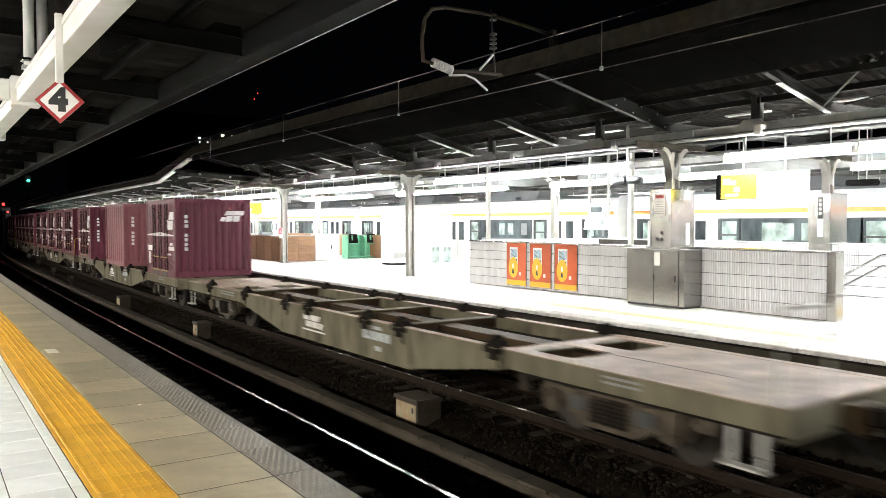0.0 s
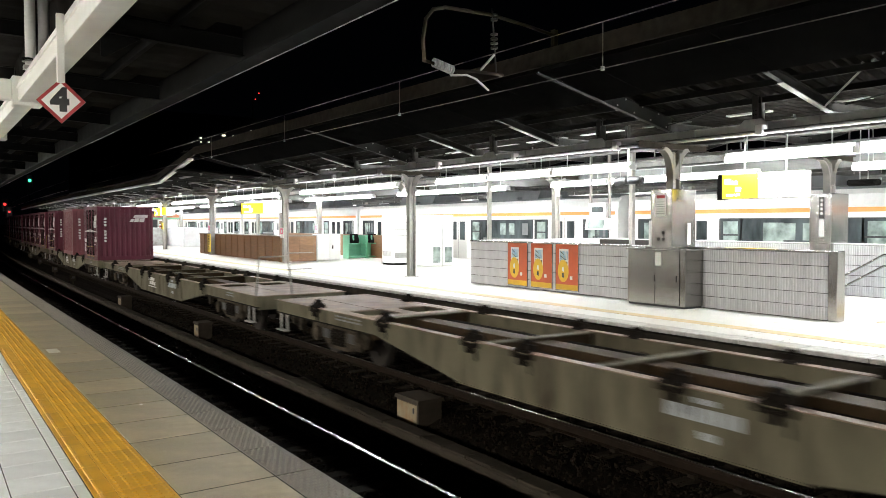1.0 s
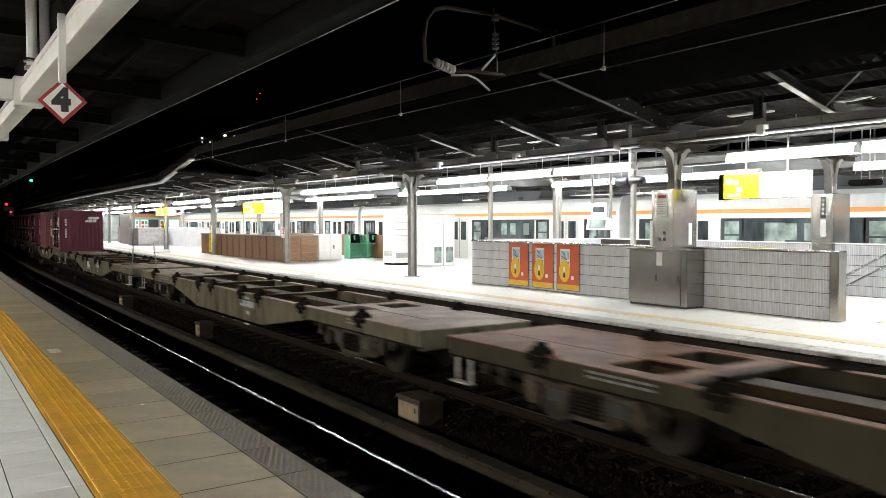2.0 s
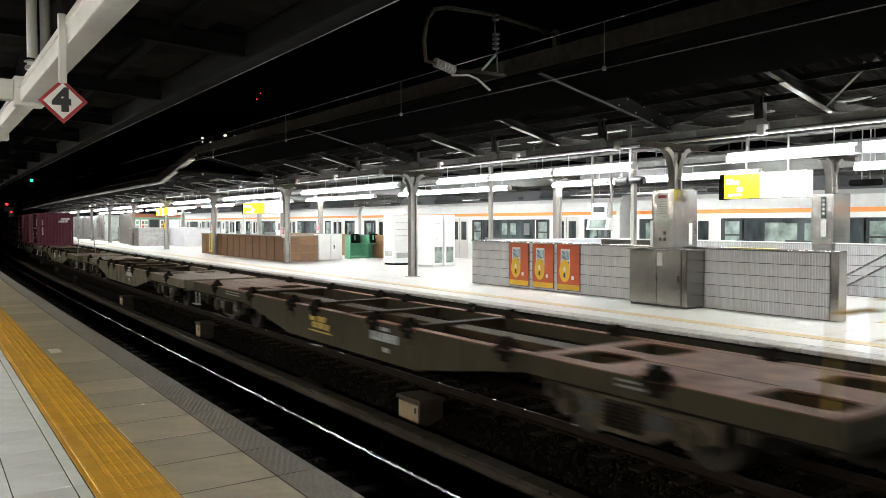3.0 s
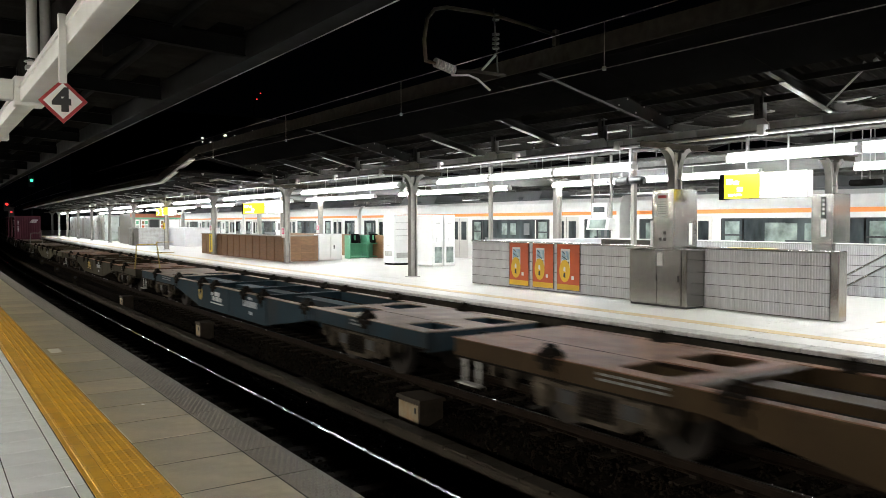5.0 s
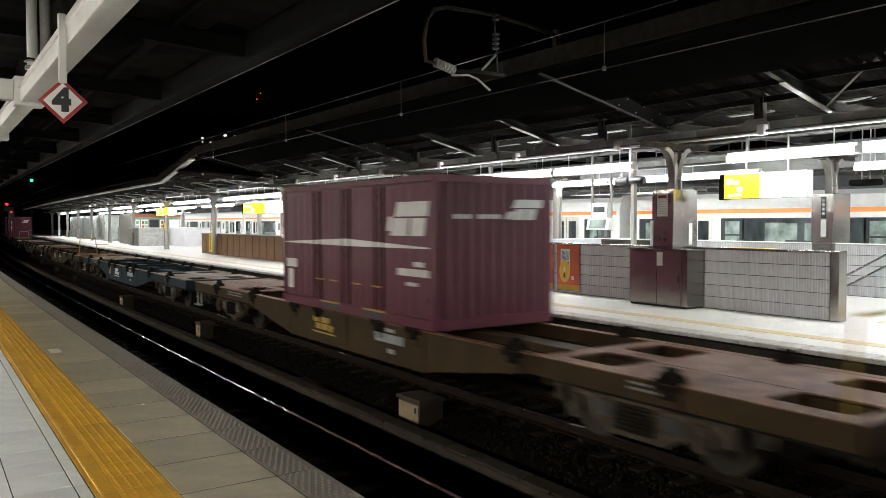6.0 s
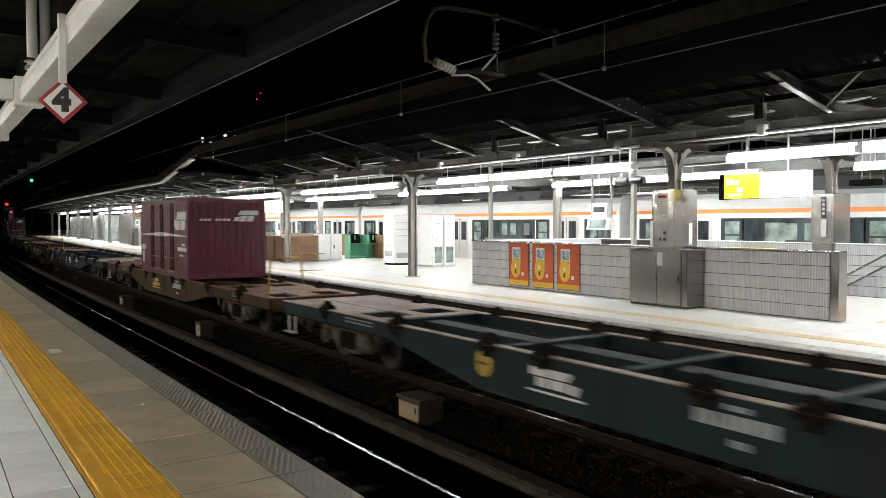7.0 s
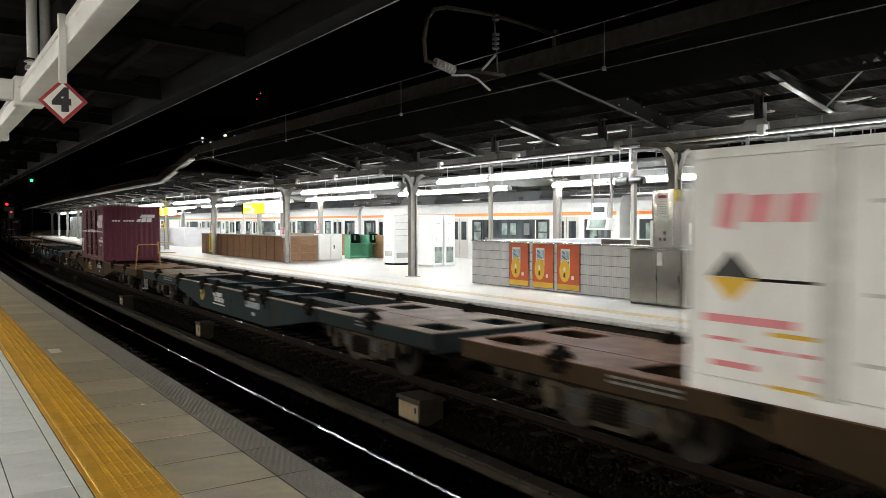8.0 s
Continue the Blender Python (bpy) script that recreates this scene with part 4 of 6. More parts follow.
def hanging_sign(x, y, z, l, h, yellow, label):
    s = thing("hanging_sign", x, y, z, label, "sign", "hanging signs")
    bm = B()
    box(bm, -0.09, 0.09, 0, l, 0, h, 0.01)
    part("case", bm, M_FRAME, s)
    bm = B()
    box(bm, -0.096, -0.09, 0.01, l * (1 - yellow), 0.012, h - 0.012)
    part("lit_face", bm, M_SIGN_GLOW, s)
    bm = B()
    box(bm, -0.096, -0.09, l * (1 - yellow) + 0.004, l - 0.01, 0.012, h - 0.012)
    part("lit_panel", bm, M_SIGN_GLOW_Y, s, "glowing yellow panel")
    for ya, yb, za, zb in (((0.62, 0.70, 0.58, 0.72), (0.52, 0.60, 0.3, 0.46), (0.55, 0.85, 0.12, 0.2), (0.8, 0.9, 0.6, 0.8))):
        y0, y1 = l * (1 - yellow + yellow * (ya - 0.05)), l * (1 - yellow + yellow * (yb + 0.02))
        bm = B()
        box(bm, -0.1, -0.097, y0, y1, h * za, h * zb)
        part("text_bar", bm, M_SIGN_GLOW, s)
    bm = B()
    box(bm, -0.11, 0.11, l + 0.002, l + 0.1, -0.01, h + 0.01, 0.01)
    part("end_case", bm, M_FRAME_DARK, s)
    for yy in (0.25 * l, 0.75 * l):
        bm = B()
        tube(bm, [(0, yy, h), (0, yy, 4.3 - z)], 0.018, 8)
        part("hanger", bm, M_FRAME, s)
    return s


def wood_enclosure():
    e = thing("wooden_enclosure", 12.45, 30.6, PLAT, "brown panelled wooden wall round a second stairwell", "stair wall", kind="structure")
    bm = B()
    box(bm, 0.03, 0.15, 0, 11.7, 0, 1.06)
    box(bm, 0.15, 1.64, 0.03, 0.15, 0, 1.06)
    box(bm, 5.0, 5.1, 0, 11.7, 0, 1.06)
    part("wall_core", bm, M_WOOD, e)
    for k in range(13):
        bm = B()
        y = 0.03 + 0.9 * k
        box(bm, 0.0, 0.03, y, y + 0.06, 0, 1.06)
        part("stile", bm, M_WOOD, e)
    bm = B()
    box(bm, 0, 0.74, -0.0, 0.02, 0, 0.3, 0.004)
    panel = mesh_of("panel", bm, M_WOOD)
    for k in range(2):
        for j in range(3):
            piece("panel", panel, e, 0.06 + 0.79 * k, 0.008, 0.06 + 0.33 * j)
    bm = B()
    box(bm, -0.02, 0.17, -0.02, 11.75, 1.06, 1.10, 0.008)
    box(bm, 0.17, 1.64, -0.02, 0.17, 1.06, 1.10, 0.008)
    part("coping", bm, M_COLUMN, e)
    c = thing("white_cabinet", 14.12, 30.62, PLAT, "white metal cabinet with two doors and a dark lock", "cabinet")
    bm = B()
    box(bm, 0, 1.12, 0.03, 0.5, 0.02, 1.15, 0.01)
    part("body", bm, M_WHITE, c)
    for k in range(2):
        bm = B()
        box(bm, 0.01 + 0.555 * k, 0.555 + 0.555 * k, 0.0, 0.028, 0.03, 1.14, 0.005)
        d = part("door", bm, M_WHITE, c)
        if k:
            bm = B()
            box(bm, 0.70, 0.76, -0.01, 0.0, 0.5, 0.66)
            part("lock", bm, M_BLACK, d)


def phone_booths():
    for k in range(2):
        b = thing("phone_stand", 16.02 + 0.95 * k, 31.4, PLAT, "green telephone stand with side panels and a shelf", "phone stand", "phone stands")
        prof = [(0.0, 0.0), (0.55, 0.0), (0.55, 1.06), (0.2, 1.06), (0.08, 1.0), (0.0, 0.85)]
        for x in (0.0, 0.88):
            bm = B()
            prism(bm, prof, "x", x, x + 0.05)
            part("side_panel", bm, M_GREEN, b)
        bm = B()
        box(bm, 0.05, 0.88, 0.5, 0.54, 0.0, 1.06)
        part("back_panel", bm, M_GREEN, b)
        bm = B()
        box(bm, 0.05, 0.88, 0.04, 0.5, 0.66, 0.70, 0.005)
        part("shelf", bm, M_GREEN, b)
        bm = B()
        box(bm, 0.05, 0.88, 0.06, 0.5, 0.05, 0.1, 0.005)
        part("bottom", bm, M_GREEN, b)
        t = thing("telephone", 16.32 + 0.95 * k, 31.6, PLAT + 0.70, "grey public telephone on the green stand", "telephone", "telephones")
        bm = B()
        prism(bm, [(0, 0), (0.28, 0), (0.28, 0.42), (0.12, 0.42), (0, 0.15)], "x", 0, 0.34)
        part("body", bm, M_FRAME_DARK, t)
        bm = B()
        box(bm, 0.02, 0.09, 0.0, 0.06, 0.12, 0.36, 0.012)
        part("handset", bm, M_GREEN, t)


def vending(x, y, w, d, label, face_y):
    v = thing("vending_machine", x, y, PLAT, label, "vending machine", "vending machines")
    bm = B()
    box(bm, 0, w, 0, d, 0.08, 1.92, 0.02, 2)
    part("body", bm, M_WHITE, v)
    bm = B()
    box(bm, 0.03, w - 0.03, 0.03, d - 0.03, 0, 0.08)
    part("plinth", bm, M_FRAME_DARK, v)
    n = 0.012
    # front looks to the viewer's end of the platform, side to the track
    bm = B()
    box(bm, 0.06, w - 0.06, -n, 0, 0.95, 1.82, 0.004)
    part("display_window", bm, M_WHITE, v, "pale display window")
    for k in range(3):
        bm = B()
        box(bm, 0.08, w - 0.08, -n - 0.01, -n, 1.12 + 0.25 * k, 1.14 + 0.25 * k)
        part("display_shelf", bm, M_FRAME, v)
    bm = B()
    box(bm, 0.12, w - 0.12, -n, 0.0, 0.28, 0.48, 0.004)
    part("dispensing_flap", bm, M_FRAME, v)
    bm = B()
    box(bm, w - 0.22, w - 0.1, -n, 0.0, 0.6, 0.85, 0.004)
    part("coin_panel", bm, M_STEEL, v)
    bm = B()
    box(bm, -n, 0.0, 0.1, d - 0.1, 0.35, 0.55, 0.003)
    part("side_vent", bm, M_FRAME, v)
    for k in range(3):
        bm = B()
        box(bm, -n, 0.0, 0.12, d - 0.3, 0.62 + 0.06 * k, 0.635 + 0.06 * k)
        part("print_bar", bm, M_FRAME, v)
    return v


def recycling_bins():
    for k in range(2):
        b = thing("recycling_cabinet", 15.87 + 0.53 * k, 24.3, PLAT, "tall white recycling cabinet with meshed front and round slots", "recycling cabinet", "recycling cabinets")
        bm = B()
        box(bm, 0, 0.5, 0, 1.4, 0.0, 1.93, 0.015)
        part("body", bm, M_WHITE, b)
        bm = B()
        box(bm, 0.10, 0.42, -0.01, 0.0, 0.12, 0.72, 0.004)
        part("front_window", bm, M_PANE_PALE, b)
        bm = B()
        disc(bm, (0.25, -0.004, 0.98), 0.055, "y", 0.014, 16)
        part("slot", bm, M_BLACK, b)
        bm = B()
        box(bm, 0.13, 0.37, -0.006, 0.0, 1.35, 1.72, 0.003)
        part("notice", bm, M_SIGN_WHITE, b)
        bm = B()
        box(bm, 0.16, 0.34, -0.009, -0.006, 1.6, 1.63)
        part("text_bar", bm, M_FRAME, b)
        bm = B()
        box(bm, 0.17, 0.33, -0.018, 0.0, 0.9, 1.08, 0.01)
        part("slot_frame", bm, M_HOUSING, b)


def platform_small():
    # plates on the columns
    for x, y, z in ((12.14, 29.7, 2.12), (12.14, 39.5, 2.2), (17.14, 37.37, 2.2)):
        s = thing("column_number_plate", x, y - 0.11, z, "white and pink plate on a canopy column", "sign", "column plates")
        bm = B()
        box(bm, 0, 0.02, -0.03, 0.28, 0, 0.42, 0.004)
        part("plate", bm, M_SIGN_WHITE, s)
        bm = B()
        box(bm, -0.004, 0, 0.0, 0.25, 0.16, 0.39)
        part("pink_field", bm, M_PINK, s)
        bm = B()
        box(bm, -0.007, -0.004, 0.08, 0.17, 0.2, 0.34)
        part("figure_bar", bm, M_SIGN_WHITE, s)
    n = thing("column_name_board", 12.12, 39.38, 1.25, "upright yellow name board on a canopy column", "sign")
    bm = B()
    box(bm, 0, 0.03, -0.1, 0.32, 0, 0.92, 0.004)
    part("board", bm, M_SIGN_Y, n)
    for k in range(6):
        bm = B()
        box(bm, -0.004, 0, 0.06, 0.17, 0.1 + 0.13 * k, 0.19 + 0.13 * k)
        part("text_bar", bm, M_BLACK, n)
    hanging_sign(12.8, 7.6, 3.17, 1.68, 0.47, 0.46, "glowing white and yellow direction sign hung from the canopy")
    hanging_sign(12.6, 30.7, 3.15, 4.8, 0.5, 0.58, "long glowing yellow and white direction sign")
    hanging_sign(12.6, 48.4, 3.2, 4.3, 0.5, 0.35, "distant glowing yellow and white direction sign")
    # white service poles
    for x, y, h in ((14.5, 18.9, 3.44), (14.5, 13.15, 3.44), (13.6, 33.5, 3.44)):
        bm = B()
        box(bm, -0.055, 0.055, -0.055, 0.055, 0, h, 0.008)
        single("service_pole", bm, M_COLUMN, "pale square service pole up to the canopy", "pole", "service poles").matrix_basis = pose(x, y, PLAT)
    m = thing("hanging_monitor", 14.5, 13.86, 2.55, "white train display case hung between two poles", "monitor")
    bm = B()
    box(bm, -0.1, 0.1, 0.09, 0.64, 0.3, 0.68, 0.01)
    prism(bm, [(-0.16, 0.0), (0.16, 0.0), (0.1, 0.3), (-0.1, 0.3)], "y", 0.0, 0.76)
    part("case", bm, M_WHITE, m)
    for yy in (0.045, 0.70):
        bm = B()
        box(bm, -0.03, 0.03, yy - 0.03, yy + 0.03, -0.02, 2.24, 0.005)
        part("hanger", bm, M_COLUMN, m)
    bm = B()
    box(bm, -0.105, -0.1, 0.17, 0.56, 0.44, 0.58)
    part("screen", bm, M_WINDOW, m)
    bm = B()
    prism(bm, [(-0.164, 0.03), (-0.158, 0.03), (-0.112, 0.26), (-0.118, 0.26)], "y", 0.1, 0.66)
    part("screen", bm, M_PANE_PALE, m)
    # loudspeaker and camera cluster
    s = thing("loudspeaker", 13.0, 11.9, 3.66, "dark double loudspeaker on a thin drop pipe", "loudspeaker")
    bm = B()
    tube(bm, [(0, 0, 0.0), (0, 0, 1.2)], 0.03, 8)
    part("drop_pipe", bm, M_FRAME, s)
    for d in (-1, 1):
        bm = B()
        tube(bm, [(0, d * 0.03, 0), (0, d * 0.2, 0), (0, d * 0.38, -0.02)], 0.09, 12)
        tube(bm, [(0, d * 0.3, 0), (0, d * 0.42, -0.02)], 0.06, 12)
        part("horn", bm, M_BLACK, s)
    s = thing("loudspeaker", 15.4, 8.0, 3.55, "dark double loudspeaker on a thin drop pipe", "loudspeaker")
    for dy in (-0.08, 0.08):
        bm = B()
        tube(bm, [(0, dy, 0.0), (0, dy, 1.28)], 0.012, 8)
        part("drop_rod", bm, M_FRAME, s)
    bm = B()
    box(bm, -0.14, 0.14, -0.28, 0.28, -0.1, 0.02, 0.03)
    part("case", bm, M_FRAME_DARK, s)
    # mirrors at the columns
    for y in (19.9, 49.3):
        m = thing("platform_mirror", 11.95, y, 3.80, "small white tilted lamp reflector on the column head", "mirror", "column mirrors")
        bm = B()
        prism(bm, [(-0.16, 0), (0, -0.13), (0.16, 0), (0, 0.13)], "x", 0, 0.05)
        part("plate", bm, M_SIGN_WHITE, m)
        bm = B()
        bar(bm, (0.02, 0, 0.05), (0.02, -0.04, 0.38), 0.04, 0.05)
        part("arm", bm, M_COLUMN, m)
    # kiosk and low cases farther along
    for x, y, w, l, h, mt, lab in ((12.3, 57.6, 1.9, 3.2, 1.25, M_FRAME, "grey metal counter beside the stairs"), (13.2, 66.0, 1.8, 4.0, 1.3, M_FRAME, "grey metal counter beside the stairs"),
                                   (14.6, 54.0, 2.4, 7.0, 1.25, M_WALL_TILE, "pale tiled low wall farther along the platform")):
        bm = B()
        box(bm, 0, w, 0, l, 0, h, 0.02)
        box(bm, -0.03, w + 0.03, -0.03, l + 0.03, h, h + 0.04, 0.01)
        single("counter", bm, mt, lab, "counter", "far counters").matrix_basis = pose(x, y, PLAT)
    k = thing("kiosk", 12.75, 62.6, PLAT, "lit platform kiosk with a brown fascia, green band and posters", "kiosk")
    bm = B()
    box(bm, 0, 3.7, 0, 4.0, 0, 2.35, 0.02)
    part("body", bm, M_COLUMN, k)
    bm = B()
    box(bm, -0.04, 3.74, -0.06, 0, 2.06, 2.34)
    part("fascia", bm, M_SHOP_BROWN, k, "brown fascia board")
    bm = B()
    box(bm, -0.04, 3.74, -0.05, 0, 1.94, 2.05)
    part("green_band", bm, M_GREEN, k)
    for x0, x1, mt in ((0.05, 0.62, M_SIGN_WHITE), (0.72, 1.25, M_SIGN_WHITE), (1.35, 2.05, M_BLACK), (2.15, 2.75, M_SIGN_WHITE), (2.85, 3.6, M_CONT_WHITE)):
        bm = B()
        box(bm, x0, x1, -0.05, 0, 1.1, 1.9, 0.01)
        q = part("front_panel", bm, mt, k)
        if mt is M_SIGN_WHITE:
            for i in range(4):
                bm = B()
                box(bm, x0 + 0.06 + 0.25 * (i % 2), x0 + 0.25 + 0.25 * (i % 2), -0.06, -0.05, 1.2 + 0.34 * (i // 2), 1.45 + 0.34 * (i // 2))
                part("poster", bm, (M_POSTER, M_FRAME, M_WOOD, M_GREEN)[i], q)
    bm = B()
    box(bm, 0.0, 3.7, -0.4, -0.06, 0.95, 1.02, 0.01)
    part("counter", bm, M_GREEN, k)
    # closed waiting room far along the platform
    w = thing("waiting_room", 13.0, 76.0, PLAT, "grey panelled waiting room far along the platform", "waiting room")
    bm = B()
    box(bm, 0, 3.6, 0, 26.0, 0, 2.35, 0.02)
    part("body", bm, M_PANEL_GREY, w)
    for i in range(16):
        bm = B()
        box(bm, -0.05, 0, 0.1 + 1.62 * i, 1.55 + 1.62 * i, 0.12, 2.2, 0.01)
        part("wall_panel", bm, M_PANEL_GREY if i % 4 else M_COLUMN, w)
    for i in range(3):
        bm = B()
        box(bm, 0.1 + 1.16 * i, 1.15 + 1.16 * i, -0.04, 0, 0.12, 2.2, 0.01)
        part("wall_panel", bm, M_BLACK if i == 1 else M_PANEL_GREY, w)
    # yellow lamp box and plate at a far column
    y = thing("yellow_lamp_box", 12.2, 49.0, 3.25, "small yellow lit box sign at a column head", "sign")
    bm = B()
    box(bm, -0.06, 0.06, -0.45, 0.45, 0, 0.42, 0.05, 2)
    part("case", bm, M_SIGN_GLOW_Y, y)
    bm = B()
    tube(bm, [(0, 0, 0.42), (0, 0, 1.0)], 0.02, 6)
    part("hanger", bm, M_FRAME, y)
    y = thing("yellow_plate", 12.12, 49.2, 2.35, "yellow plate on a canopy column", "sign")
    bm = B()
    box(bm, 0, 0.03, -0.18, 0.28, 0, 0.4, 0.004)
    part("plate", bm, M_SIGN_Y, y)
    bm = B()
    box(bm, -0.004, 0, -0.08, 0.18, 0.15, 0.22)
    part("text_bar", bm, M_BLACK, y)


# ---- commuter train at the far side ----
def commuter_car(y0, length):
    c = thing("commuter_car", 20.5, y0, PLAT, "white commuter train car with an orange band and dark windows", "train car", "commuter train")
    prof = [(0.0, 0.0), (0.0, 2.1), (0.06, 2.38), (0.25, 2.58), (1.4, 2.68), (2.6, 2.58), (2.8, 2.3), (2.85, 0.0), (2.85, -0.1), (0.0, -0.1)]
    bm = B()
    prism(bm, prof, "y", 0.05, length - 0.05)
    part("body", bm, M_CAR_WHITE, c)
    bm = B()
    box(bm, -0.012, 0.0, 0.2, length - 0.2, 1.905, 2.03)
    part("orange_band", bm, M_ORANGE, c)
    bm = B()
    prism(bm, [(0.05, 2.30), (0.235, 2.585), (1.4, 2.69), (2.61, 2.59), (2.7, 2.45), (1.4, 2.60), (0.25, 2.5)], "y", 0.15, length - 0.15)
    part("roof", bm, M_CAR_ROOF, c, "dark grey roof")
    bm = B()
    box(bm, 0.55, 2.3, -0.4, 0.05, 0.0, 2.25)
    part("gangway", bm, M_BLACK, c, "black rubber gangway bellows")
    bm = B()
    box(bm, 0.02, 2.8, 0.5, length - 0.5, -0.9, -0.1)
    part("underframe", bm, M_BLACK, c)
    for f in (0.17, 0.83):
        for dy in (-1.05, 1.05):
            for x in (0.86, 1.99):
                bm = B()
                disc(bm, (x, length * f + dy, -0.67), 0.43, "x", 0.12, 18)
                part("wheel", bm, M_WHEEL, c)
    doors = [length * f for f in (0.14, 0.5, 0.86)]
    for d in doors:
        bm = B()
        box(bm, -0.01, 0, d - 0.66, d + 0.66, 0.02, 1.84, 0.003)
        door = part("door", bm, M_CAR_STEEL, c)
        for s in (-1, 1):
            bm = B()
            box(bm, -0.018, -0.01, d + s * 0.33 - 0.2, d + s * 0.33 + 0.2, 0.85, 1.68, 0.003)
            part("door_pane", bm, M_WINDOW, door)
        bm = B()
        box(bm, -0.014, -0.01, d - 0.01, d + 0.01, 0.03, 1.83)
        part("door_seam", bm, M_BLACK, door)
    spans = [(0.5, doors[0] - 1.0), (doors[0] + 1.0, doors[1] - 1.0), (doors[1] + 1.0, doors[2] - 1.0), (doors[2] + 1.0, length - 0.5)]
    for a, b in spans:
        cuts = [a, b] if b - a < 2 else [a, a + 0.75, b - 0.75, b]
        for p, q in zip(cuts, cuts[1:]):
            bm = B()
            box(bm, -0.006, 0.0, p + 0.02, q - 0.02, 0.8, 1.74, 0.003)
            w = part("window", bm, M_WINDOW, c)
            for z in (0.79, 1.74):
                bm = B()
                box(bm, -0.012, 0, p, q, z - 0.015, z + 0.015)
                part("window_rail", bm, M_BLACK, w)
            for y in (p, q):
                bm = B()
                box(bm, -0.012, 0, y - 0.025, y + 0.025, 0.8, 1.74)
                part("mullion", bm, M_BLACK, w)
            # pale and grey patches on opaque glass paint the lit interior and view beyond
            if q - p < 1.0:
                for z0, z1 in ((0.86, 1.22), (1.27, 1.66)):
                    bm = B()
                    box(bm, -0.011, -0.006, p + 0.12, q - 0.12, z0, z1, 0.002)
                    part("sliding_pane", bm, M_PANE_PALE, w)
                bm = B()
                box(bm, -0.014, -0.006, p + 0.02, q - 0.02, 1.225, 1.262)
                part("window_rail", bm, M_BLACK, w)
            else:
                for u in (0.12, 0.36, 0.52):
                    bm = B()
                    box(bm, -0.0095, -0.006, p + u * (q - p), p + (u + 0.1) * (q - p), 1.12, 1.6, 0.001)
                    part("seen_through_pane", bm, M_PANE_PALE if u > 0.3 else M_CAR_ROOF, w)
                bm = B()
                box(bm, -0.009, -0.006, p + 0.05 * (q - p), p + 0.95 * (q - p), 0.83, 0.98, 0.001)
                part("seat_back", bm, M_CAR_ROOF, w)
                bm = B()
                box(bm, -0.010, -0.006, p + 0.62 * (q - p), p + 0.80 * (q - p), 0.95, 1.62, 0.002)
                part("sliding_pane", bm, M_PANE_PALE, w)
    for k in range(2):
        bm = B()
        prism(bm, [(0.5, 2.6), (2.3, 2.6), (2.1, 2.95), (0.7, 2.95)], "y", length * (0.25 + 0.4 * k), length * (0.25 + 0.4 * k) + 3.2)
        part("air_conditioner", bm, M_CAR_ROOF, c)
    for k in range(int(length / 0.9) - 1):
        bm = B()
        box(bm, 0.3, 2.5, 0.6 + 0.9 * k, 0.66 + 0.9 * k, 2.6, 2.69)
        if k % 3 == 0:
            part("roof_rib", bm, M_CAR_ROOF, c)
        else:
            bm.free()
    return c


